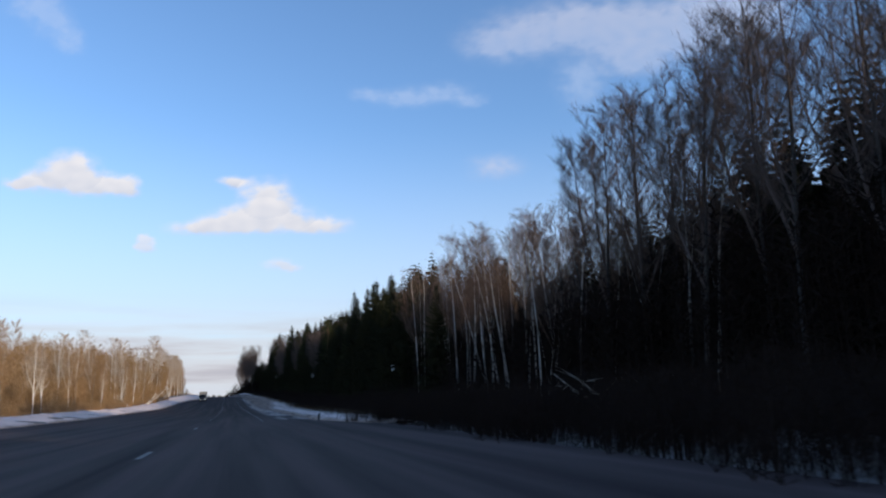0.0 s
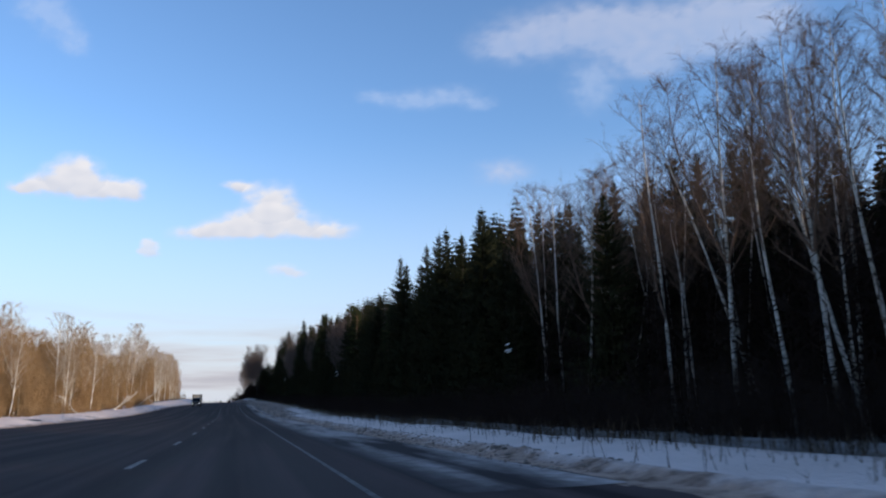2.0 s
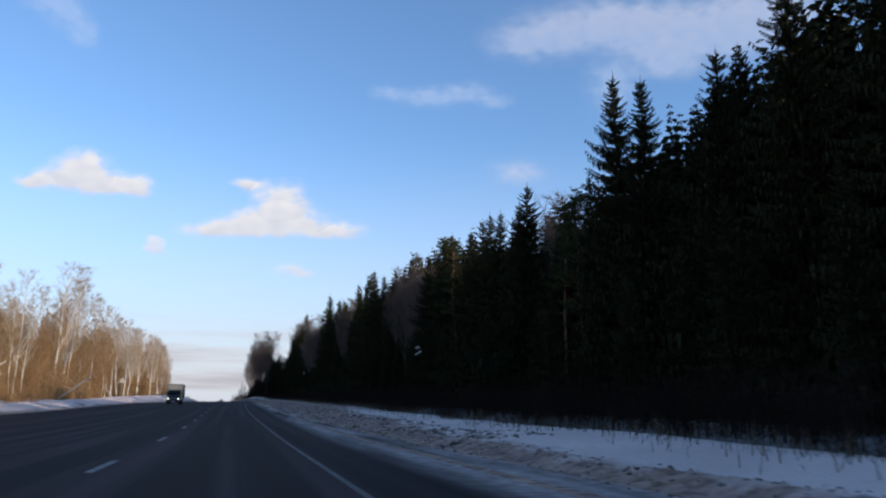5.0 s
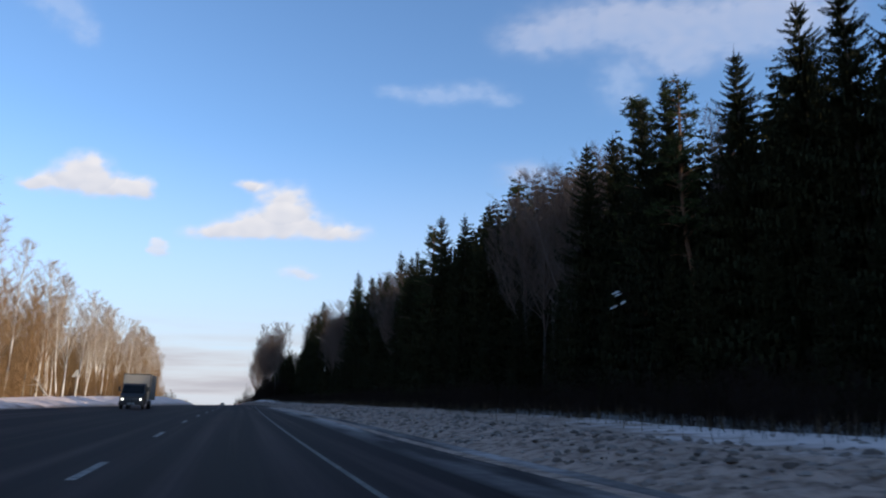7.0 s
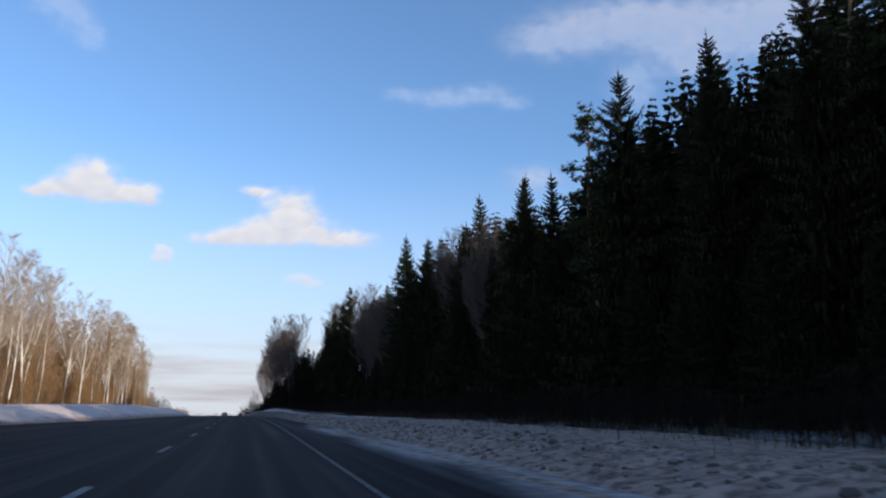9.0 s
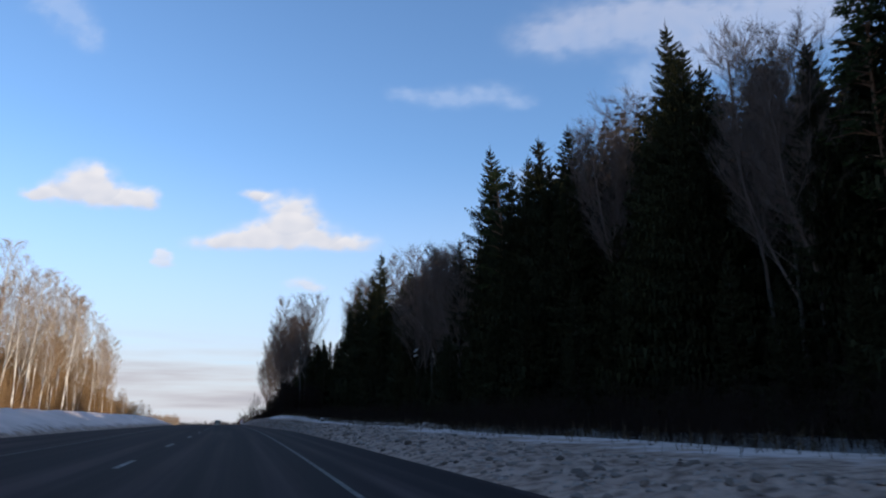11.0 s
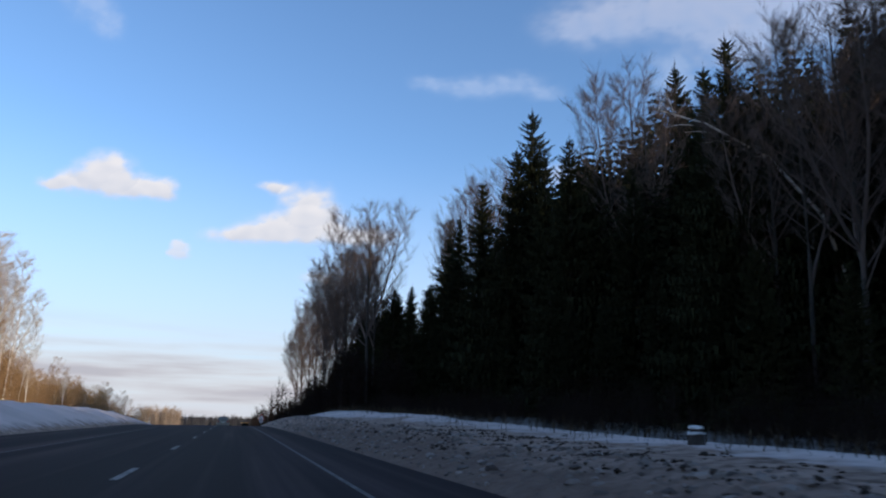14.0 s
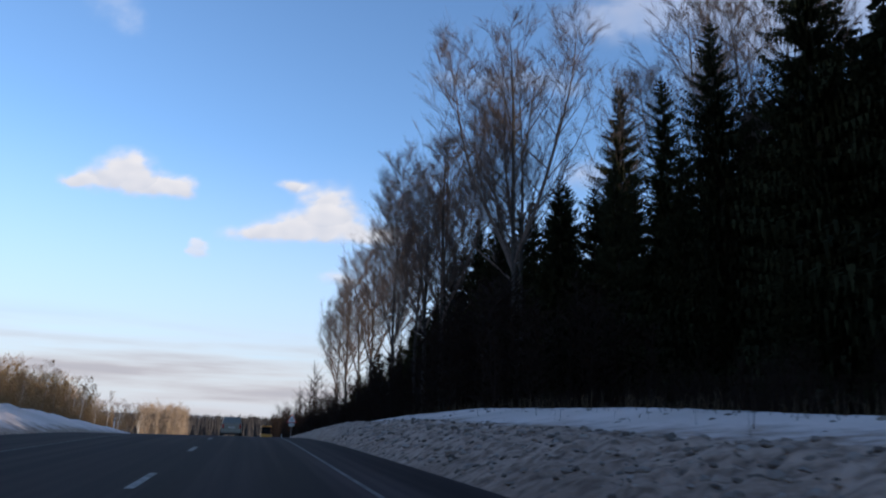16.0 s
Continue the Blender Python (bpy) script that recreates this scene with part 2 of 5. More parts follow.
M_WEED = leafy("dry_weeds", (0.12, 0.09, 0.055), (0.06, 0.045, 0.03), (0.09, 0.06, 0.04))
M_STEEL = plain("galvanised_steel", (0.42, 0.43, 0.44), 0.45, 0.8)
M_DARK = plain("dark_plastic", (0.02, 0.02, 0.022), 0.6)
M_RUBBER = plain("tyre_rubber", (0.018, 0.018, 0.018), 0.85)
M_RIM = plain("wheel_rim", (0.30, 0.30, 0.31), 0.4, 0.7)
M_WHITE = plain("white_sheet", (0.70, 0.70, 0.68), 0.5)
M_RED = plain("red_reflective", (0.45, 0.03, 0.025), 0.4)
M_SIGNBACK = plain("sign_back", (0.55, 0.54, 0.51), 0.55, 0.3)
M_CARPAINT = plain("silver_beige_paint", (0.19, 0.18, 0.155), 0.32, 0.35)
M_GLASS = plain("dark_car_glass", (0.012, 0.014, 0.016), 0.06)
M_TAIL = plain("tail_lamp", (0.32, 0.015, 0.012), 0.25)
M_CAB = plain("truck_cab_paint", (0.020, 0.021, 0.024), 0.4)
M_BOX = plain("truck_box_panel", (0.20, 0.195, 0.185), 0.6)
M_LAMP = plain("lit_headlamp", (1.0, 0.96, 0.86), 0.3, 0.0, 2.2)
M_YELLOW = plain("machine_yellow", (0.62, 0.27, 0.03), 0.45)

# ---------------------------------------------------------------- builders
class Shape:
    """Collects vertices and faces for one mesh."""

    def __init__(self):
        self.v, self.f = [], []

    def tube(self, points, radii, sides=5, cap=False):
        start = len(self.v)
        for i, p in enumerate(points):
            d = Vector(points[min(i + 1, len(points) - 1)]) - Vector(points[max(i - 1, 0)])
            q = d.to_track_quat("Z", "Y")
            for s in range(sides):
                a = 2 * math.pi * s / sides
                self.v.append(tuple(Vector(p) + q @ Vector((math.cos(a) * radii[i], math.sin(a) * radii[i], 0))))
        for i in range(len(points) - 1):
            for s in range(sides):
                a, b = start + i * sides + s, start + i * sides + (s + 1) % sides
                self.f.append((a, b, b + sides, a + sides))
        if cap:
            self.f.append(tuple(start + (len(points) - 1) * sides + s for s in range(sides)))

    def blade(self, p, q, width, side):
        """A thin tapered twig from p to q."""
        n = len(self.v)
        w = side * (width * 0.5)
        self.v += [tuple(p - w), tuple(p + w), tuple(q)]
        self.f.append((n, n + 1, n + 2))

    def quad(self, a, b, c, d):
        n = len(self.v)
        self.v += [tuple(a), tuple(b), tuple(c), tuple(d)]
        self.f.append((n, n + 1, n + 2, n + 3))

    def mesh(self, name, mat, smooth=False):
        me = bpy.data.meshes.new(name)
        me.from_pydata(self.v, [], self.f)
        me.materials.append(mat)
        if smooth:
            me.shade_smooth()
        me.update()
        return me


def part(name, bm, mat, parent, label=""):
    """Links a bmesh (or a ready mesh) as one part under a thing."""
    if isinstance(bm, bmesh.types.BMesh):
        me = bpy.data.meshes.new(name)
        bm.to_mesh(me)
        bm.free()
        me.materials.append(mat)
    else:
        me = bm
    ob = new(name, me)
    ob.parent = parent
    return tagged(ob, label)


def box_bm(x0, x1, y0, y1, z0, z1, bevel=0.02, seg=2):
    bm = bmesh.new()
    bmesh.ops.create_cube(bm, size=1.0, matrix=Matrix.LocRotScale(((x0 + x1) / 2, (y0 + y1) / 2, (z0 + z1) / 2), None, (x1 - x0, y1 - y0, z1 - z0)))
    if bevel:
        bmesh.ops.bevel(bm, geom=bm.edges[:], offset=bevel, segments=seg, affect="EDGES", profile=0.6)
    return bm


def cyl_bm(center, radius, depth, axis="X", segs=20, bevel=0.0):
    bm = bmesh.new()
    rot = {"X": Euler((0, radians(90), 0)), "Y": Euler((radians(90), 0, 0)), "Z": Euler((0, 0, 0))}[axis]
    bmesh.ops.create_cone(bm, cap_ends=True, segments=segs, radius1=radius, radius2=radius, depth=depth, matrix=Matrix.LocRotScale(center, rot, None))
    if bevel:
        bmesh.ops.bevel(bm, geom=[e for e in bm.edges if len(e.link_faces) == 2 and e.calc_face_angle() > 1.0], offset=bevel, segments=2, affect="EDGES")
    return bm


def loft_bm(sections, bevel=0.04, seg=2):
    """A closed body through cross-sections, each a list of (x, z) at one y."""
    bm = bmesh.new()
    rings = [[bm.verts.new((x, y, z)) for x, z in ring] for y, ring in sections]
    for a, b in zip(rings, rings[1:]):
        for i in range(len(a)):
            j = (i + 1) % len(a)
            bm.faces.new((a[i], a[j], b[j], b[i]))
    bm.faces.new(rings[0][::-1])
    bm.faces.new(rings[-1])
    bmesh.ops.recalc_face_normals(bm, faces=bm.faces[:])
    if bevel:
        bmesh.ops.bevel(bm, geom=[e for e in bm.edges if e.calc_face_angle(0) > 0.35], offset=bevel, segments=seg, affect="EDGES", profile=0.6)
    return bm


# ---------------------------------------------------------------- the lie of the land
def curve(knots, spread=14.0):
    """A smooth function through knots (position, value)."""
    ks, vs = zip(*knots)
    fine = np.arange(-320.0, 2600.0, 2.0)
    val = np.interp(fine, ks, vs)
    k = np.exp(-0.5 * (np.arange(-30, 31) * 2.0 / spread) ** 2)
    val = np.convolve(np.pad(val, 30, mode="edge"), k / k.sum(), mode="valid")
    return lambda s: np.interp(s, fine, val)


road_x = curve([(-320, 0), (0, 0), (86, 0.12), (146, -0.62), (207, -1.7), (269, -2.1), (294, -2.6), (331, -3.8), (392, -6.4), (450, -9.2), (700, -23), (1000, -32), (2600, -120)])
road_z = curve([(-320, 2), (-60, 0.9), (0, 0.0), (12, -0.17), (24, -0.35), (36, -0.51), (48, -0.66), (61, -0.8), (73, -0.94), (86, -1.08), (146, -1.4), (158, -1.35), (170, -1.27), (182, -1.14), (195, -0.95), (207, -0.74), (269, -0.01), (282, 0.11), (294, 0.23), (306, 0.35), (319, 0.47), (331, 0.56), (343, 0.61), (355, 0.64), (367, 0.67), (379, 0.72), (392, 0.76),
                (428, 0.86), (445, 0.62), (470, -0.5), (520, -3.0), (600, -6.6), (700, -10.5), (900, -15), (1300, -14), (2600, -6)], 5.0)
tilt = curve([(-320, 0.005), (20, 0.01), (100, 0.035), (240, 0.035), (310, 0.0), (450, -0.005), (2600, 0)], 20.0)     # rise of the carriageway towards its far side
right_edge = curve([(-320, 7.0), (14, 7.0), (26, 7.4), (34, 8.3), (41, 8.3), (48, 5.2), (70, 5.0), (110, 5.0), (155, 5.1), (205, 5.5), (250, 5.1), (285, 4.6), (320, 4.8), (358, 4.2), (410, 4.3), (470, 3.6), (2600, 3.4)], 5.0)
left_edge = curve([(-320, -14.5), (100, -14.0), (240, -13.5), (310, -11.2), (420, -10.2), (2600, -10)], 14.0)
berm_h = curve([(-320, 0.3), (40, 0.12), (90, 0.16), (130, 0.22), (180, 0.36), (250, 0.36), (300, 0.32), (345, 0.38), (372, 0.60), (396, 1.0), (430, 1.15), (500, 0.6), (2600, 0.4)])
edge_h = curve([(-320, 0.3), (60, 0.28), (120, 0.30), (165, 0.34), (190, 0.46), (250, 0.44), (290, 0.38), (345, 0.45), (370, 0.75), (390, 1.4), (410, 1.8), (430, 1.90), (480, 1.5), (560, 1.0), (2600, 1)])
left_h = curve([(-320, 0.35), (230, 0.4), (262, 0.8), (300, 1.4), (350, 1.75), (430, 1.65), (480, 1.0), (560, 0.6), (2600, 0.5)])


def at(s, n, h=0.0):
    """The world point s metres along the road, n to the right of the camera's lane and h over the carriageway."""
    z = float(road_z(s)) + float(tilt(s)) * min(max(-2.0 - n, 0.0), 16.0) + h
    return Vector((float(road_x(s)) + n, s, z))


wood_edge = curve([(-320, 8.4), (36, 9.2), (118, 9.4), (165, 12.2), (2600, 12.2)], 8.0)     # where the right-hand wood begins


def side_h(s, n):
    """Height of the natural ground over the carriageway's edge level."""
    if n > 0:
        return float(edge_h(s)) * min(max((n - 8.0) / 4.0, 0.0), 1.0) - 0.9 * min(max((n - 13.0) / 12.0, 0.0), 1.0) * min(max((150.0 - s) / 40.0, 0.0), 1.0) + max(0.0, n - 24.0) * 0.012
    return float(left_h(s)) * min(max((-n - 13.0) / 4.0, 0.0), 1.0) + max(0.0, -n - 18.0) * 0.008


def strip(name, stations, offsets, height, mat, parent=None, smooth=True, layer=None):
    """A sheet over the plan: offsets(s) gives the lateral lines, height(s, i, n) the rise; the UV map holds metres."""
    verts, faces, uvs, dirt = [], [], [], []
    for s in stations:
        row = offsets(s)
        for i, n in enumerate(row):
            p = at(s, n, height(s, i, n))
            verts.append(tuple(p))
            uvs.append((n, s))
            if layer:
                dirt.append(layer(s, i, n))
    k = len(offsets(stations[0]))
    for a in range(len(stations) - 1):
        for b in range(k - 1):
            faces.append((a * k + b, a * k + b + 1, (a + 1) * k + b + 1, (a + 1) * k + b))
    me = bpy.data.meshes.new(name)
    me.from_pydata(verts, [], faces)
    uv = me.uv_layers.new(name="plan")
    idx = np.empty(len(me.loops), np.int32)
    me.loops.foreach_get("vertex_index", idx)
    uv.data.foreach_set("uv", np.array(uvs, np.float32)[idx].ravel())
    if layer:
        a = me.attributes.new("dirt", "FLOAT", "POINT")
        a.data.foreach_set("value", np.array(dirt, np.float32))
    me.materials.append(mat)
    if smooth:
        me.shade_smooth()
    ob = new(name, me)
    ob.parent = parent
    return ob


def steps(*spans):
    out = []
    for a, b, d in spans:
        out += list(np.arange(a, b, d))
    return [float(v) for v in out] + [float(spans[-1][1])]


# ground: one sheet out to the horizon
FAR = [-3800, -1800, -800, -350, -160, -90, -60, -45, -36, -30, -26, -23, -20, -18, -16.5, -15, -13, -10, -5, 0, 4, 6, 8, 9.5, 11, 12, 13.5, 15, 18, 22, 28, 36, 50, 80, 150, 350, 800, 1800, 3800]


def ground_height(s, i, n):
    bumps = 0.10 * noise.noise(Vector((s * 0.12, n * 0.2, 0))) if abs(n) < 200 else 6.0 * noise.noise(Vector((s * 0.0015, n * 0.0012, 4)))
    if -14.5 < n < 9:
        return -0.30
    return side_h(s, n) - 0.14 + bumps


ground = strip("ground", steps((-300, -40, 20), (-40, 560, 4), (560, 1000, 20), (1000, 2600, 100), (2600, 4600, 500)), lambda s: FAR, ground_height, M_SHADED_SNOW)
tagged(ground, "forest snow darkened for the wood's shade, leaf litter showing through", "ground", kind="structure")

road = strip("road", steps((-300, -40, 10), (-40, 560, 2), (560, 1400, 10)), lambda s: list(np.linspace(left_edge(s) - 0.3, right_edge(s) + 0.4, 16)), lambda s, i, n: 0.0, M_ASPHALT)
tagged(road, "wide worn asphalt road with pale salt streaks", "road", kind="structure")

shoulder = strip("shoulder", steps((58, 130, 1.0), (130, 268, 1.5)), lambda s: list(np.linspace(2.8 if s < 120 else max(2.8, float(right_edge(s)) - 2.0), float(right_edge(s)) + 0.3, 8)),
                 lambda s, i, n: 0.006 + (0.03 * max(0.0, noise.noise(Vector((s * 0.5, n * 1.4, 2)))) if n > float(right_edge(s)) - 0.6 else 0.0), M_SLUSH,
                 layer=lambda s, i, n: min(1.0, i / 3.0))
tagged(shoulder, "shoulder with grey frozen slush and ruts", "shoulder", kind="structure")
ridge = strip("slush_ridge", steps((120, 272, 0.4)), lambda s: [float(right_edge(s)) + d + 0.30 * noise.noise(Vector((s * 0.07, 0, 3))) for d in (-0.90, -0.80, -0.71, -0.62, -0.53, -0.45)],
              lambda s, i, n: -0.01 if i in (0, 5) else 0.010 + 0.018 * (0.4 + noise.noise(Vector((s * 0.5, n * 1.5, 6))) + 0.5 * noise.noise(Vector((s * 2.1, n * 3.0, 7)))) * (1 - abs(i - 2.5) / 3.0), M_BANK, layer=lambda s, i, n: 0.74 + 0.25 * noise.noise(Vector((s * 0.4, n, 9))))
tagged(ridge, "low ridge of frozen slush beside a tyre rut", "slush", kind="structure")


# ploughed snow beside the road
def right_lines(s):
    r = float(right_edge(s))
    k = (float(wood_edge(s)) + 0.9 - r) / 9.5
    return [r - 0.15] + [r + 0.05 + 0.22 * i * k for i in range(22)] + [r + d * k for d in (5.0, 5.4, 5.9, 6.5, 7.2, 8.0, 8.8, 9.5)]


def right_rise(s, i, n):
    r = float(right_edge(s))
    u = n - r
    low = 1.0 - min(max((s - 105) / 60.0, 0.0), 1.0)       # the open stretch: flat shoulder, small ridge
    top = float(berm_h(s)) * (min(max(u - 1.3 * low, 0.0) / 2.6, 1.0) ** 0.75)
    ridge = 0.16 * low * math.exp(-((u - 1.25) / 0.35) ** 2)
    rise = top + ridge + (float(edge_h(s)) - float(berm_h(s))) * min(max((u - 3.2) / 4.0, 0.0), 1.0) ** 1.3
    rough = min(max(u - 0.1, 0.0) / 0.7, 1.0) * max(0.25, 1.0 - max(0.0, u - 2.8) / 1.8)
    v = Vector((s, n, 0))
    lumps = 0.08 * noise.fractal(v * 1.3, 0.8, 2.1, 4) + 0.12 * (0.35 - abs(noise.noise(v * 2.6))) + 0.07 * noise.noise(v * 5.1)
    swell = 0.14 * noise.noise(Vector((s * 0.11, n * 0.13, 8)))
    if u < 0.0:
        return -0.05
    if n > float(wood_edge(s)) + 0.7:
        return rise - 0.5
    return max(rise + lumps * rough * (0.55 + 0.6 * float(berm_h(s))) * (1.0 - 0.5 * low) + swell * min(u / 3.0, 1.0), -0.04 + 0.03 * u)


dirt_reach = curve([(-320, 1.6), (135, 1.6), (160, 4.5), (188, 5.5), (206, 18), (262, 18), (285, 7.5), (320, 7.8), (385, 7.2), (410, 4.8), (2600, 4.0)], 6.0)
grime = curve([(-320, 0), (300, 0), (325, 0.30), (342, 0.30), (354, 0.42), (376, 0.42), (392, 0.30), (412, 0.05), (2600, 0)], 6.0)


def right_dirt(s, i, n):
    u = n - float(right_edge(s))
    reach = float(dirt_reach(s))
    return 0.8 + float(grime(s)) * max(0.0, 1.0 - u / 6.5) - 0.42 * u / reach - 0.12 * noise.noise(Vector((s * 0.3, u * 0.4, 3)))


bank_r = strip("snow_bank_right", steps((40, 60, 0.5), (60, 430, 0.24), (430, 600, 2.0)), right_lines, right_rise, M_BANK, layer=right_dirt)
tagged(bank_r, "ploughed roadside snow bank, grey and lumpy below, clean above", "snow bank", kind="structure")


def left_lines(s):
    e = float(left_edge(s))
    return [e - d for d in (-0.2, 0.1, 0.4, 0.8, 1.2, 1.7, 2.2, 2.8, 3.4, 4.2, 5.2, 6.4, 7.6, 8.4)]


def left_rise(s, i, n):
    u = float(left_edge(s)) - n
    if u < 0:
        return -0.05
    if u > 8.2:
        return float(left_h(s)) - 0.6
    v = Vector((s, n, 5))
    rise = float(left_h(s)) * min(u / 4.2, 1.0) ** 0.8
    return max(rise + 0.22 * noise.fractal(v * 0.35, 0.9, 2.0, 3) * min(u, 1.0), -0.03)


def left_dirt(s, i, n):
    u = float(left_edge(s)) - n
    return 0.62 - 0.35 * u / 1.6


bank_l = strip("snow_bank_left", steps((-20, 600, 0.9)), left_lines, left_rise, M_BANK, layer=left_dirt)
tagged(bank_l, "smooth bluish roadside snow bank in shade", "snow bank", kind="structure")

# lane markings
def marking(name, s0, s1, n, width, paint=None):
    k = max(2, int((s1 - s0) / 3) + 1)
    return strip(name, list(np.linspace(s0, s1, k)), lambda s: [n(s) - width / 2, n(s) + width / 2], lambda s, i, m: 0.011, paint or M_PAINT, road, False)


edge_n = curve([(-320, 1.75), (100, 1.76), (175, 1.74), (204, 1.66), (255, 1.85), (290, 2.08), (325, 2.16), (360, 2.15), (420, 2.1), (2600, 1.95)], 10.0)
dash_n = curve([(-320, -2.25), (90, -2.30), (159, -2.15), (206, -2.33), (288, -2.35), (324, -1.95), (360, -1.84), (406, -1.55), (450, -1.55), (2600, -1.7)], 8.0)
for i in range(46):
    s0 = 7.1 + 11.66 * i
    if s0 > 70 or i % 2:
        marking("lane_dash", s0, s0 + 3.0, lambda s: float(dash_n(s)), 0.15, M_DASH)
marking("edge_line", 55.0, 560.0, lambda s: float(edge_n(s)), 0.10)
marking("centre_line", 272.0, 560.0, lambda s: -6.1, 0.08)

# ---------------------------------------------------------------- trees
UP = Vector((0, 0, 1))


def rnd_dir(rng, flat=0.4):
    a = rng.uniform(0, 2 * math.pi)
    return Vector((math.cos(a), math.sin(a), rng.uniform(-flat, flat))).normalized()


def thing(name, label, category, group=""):
    e = new(name)
    e.empty_display_size = 0.3
    return tagged(e, label, category, group)


def spruce(seed, height, label, slim=1.0, gap=1.0):
    """A Norway spruce: straight trunk, whorls of drooping boughs with upturned tips, hung with twigs; a pointed top."""
    rng = random.Random(seed)
    root = thing("spruce_tree", label, "tree", "spruces")
    trunk, crown = Shape(), Shape()
    trunk.tube([(0, 0, -0.6), (0, 0, height * 0.4), (0.05, 0, height * 0.8), (0.05, 0.02, height)], [height * 0.0115, height * 0.0085, height * 0.004, 0.012], 7)
    z = height * rng.uniform(0.03, 0.06)
    bulge = [rng.uniform(0.82, 1.14) for k in range(12)]
    while z < height - 0.5:
        u = z / height
        reach = slim * height * (0.215 * (1 - u) ** 0.78 + 0.003) * bulge[int(u * 11.9)]
        count = rng.randint(5, 7) if u < 0.85 else 5
        a0 = rng.uniform(0, 6.28)
        for k in range(count):
            a = a0 + 6.283 * k / count + rng.uniform(-0.28, 0.28)
            if rng.random() < 0.06:
                continue
            ln = reach * (rng.uniform(0.66, 1.08) if rng.random() < 0.8 else rng.uniform(1.0, 1.32))
            out = Vector((math.cos(a), math.sin(a), 0))
            side = Vector((-out.y, out.x, 0))
            sag = (0.52 - 0.95 * u + rng.uniform(-0.16, 0.20)) * ln
            lift = rng.uniform(-0.4, 0.4) * gap * min(1.0, 4.0 * (1 - u))
            pts = []
            for j in range(5):
                w = j / 4
                pts.append(Vector((0.05 * u, 0, z + lift)) + out * (ln * w) + UP * (-sag * w + 0.24 * ln * w * w * w))
            wid = (0.11 * ln + 0.02) * gap
            for j in range(4):
                t0, t1 = wid * (1 - 0.22 * j), wid * (1 - 0.22 * (j + 1)) + 0.006
                crown.quad(pts[j] - side * t0 * 0.5, pts[j] + side * t0 * 0.5, pts[j + 1] + side * t1 * 0.5, pts[j + 1] - side * t1 * 0.5)
                for sg in (-1, 1):
                    for w in ((0.12, 0.45, 0.8) if gap < 1.2 else (0.3, 0.75)):
                        tw = 0.30 * ln * (1 - 0.19 * (j + w - 0.5)) * rng.uniform(0.6, 1.2)
                        b = pts[j].lerp(pts[j + 1], w)
                        tip = b + side * (sg * tw * 0.75) + out * (tw * 0.8) - UP * (tw * rng.uniform(0.05, 0.5))
                        crown.blade(b, tip, (0.040 + 0.19 * tw) * gap, out)
                        hang = b + side * (sg * tw * 0.4) + out * (tw * 0.3)
                        crown.blade(hang, hang - UP * (0.07 + 0.58 * tw) * rng.uniform(0.6, 1.4), (0.045 + 0.19 * tw) * gap, (out + side * rng.uniform(-1, 1)).normalized())
        z += rng.uniform(0.15, 0.30) * (1.0 + 0.7 * (1 - u)) * height / 21 * gap
    for k in range(14):
        d = rnd_dir(rng, 0.1)
        c = Vector((0.05, 0.02, height - rng.uniform(0.1, 0.9)))
        crown.blade(c, c + d * (height - c.z + 0.1) * 0.32 + UP * 0.14, 0.05, UP.cross(d))
    for d in (Vector((1, 0, 0)), Vector((0, 1, 0))):
        crown.blade(Vector((0.05, 0.02, height - 0.9)), Vector((0.05, 0.02, height + 0.3)), 0.07, d)
    part("trunk", trunk.mesh("trunk", M_BARK, True), None, root)
    part("crown", crown.mesh("crown", M_NEEDLE), None, root)
    return root


def pine(seed, height):
    """A Scots pine: bare reddish trunk, a loose crown of tufted boughs."""
    rng = random.Random(seed)
    root = thing("pine_tree", "tall pine with bare reddish trunk and sunlit tufted crown", "tree", "pines")
    trunk, crown = Shape(), Shape()
    bend = [Vector((0.25 * math.sin(i * 0.9 + seed), 0.2 * math.sin(i * 1.3), height * i / 6 - (0.6 if i == 0 else 0))) for i in range(7)]
    trunk.tube(bend, [height * 0.0125 * (1 - 0.86 * i / 6) for i in range(7)], 7)
    for k in range(60):
        u = rng.uniform(0.40, 1.0) ** 0.9
        i = min(int(u * 6), 5)
        base = bend[i].lerp(bend[i + 1], u * 6 - i)
        a = rng.uniform(0, 6.28)
        out = Vector((math.cos(a), math.sin(a), 0))
        ln = height * 0.135 * (1.10 - u) ** 0.62 * rng.uniform(0.5, 1.2)
        tip = base + out * ln + UP * ln * rng.uniform(0.0, 0.5)
        mid = base.lerp(tip, 0.5) + UP * 0.1 * ln
        trunk.tube([base, mid, tip], [0.06, 0.04, 0.015], 4)
        for j in range(13):
            c = mid.lerp(tip, rng.uniform(0.0, 1.12)) + rnd_dir(rng, 0.8) * rng.uniform(0.05, 0.55)
            for q in range(9):
                d = (rnd_dir(rng, 0.9) + UP * 0.5).normalized()
                crown.blade(c, c + d * rng.uniform(0.20, 0.42), 0.075, d.cross(rnd_dir(rng)).normalized())
    part("trunk", trunk.mesh("trunk", M_PINEBARK, True), None, root)
    part("crown", crown.mesh("crown", M_PINE), None, root)
    return root


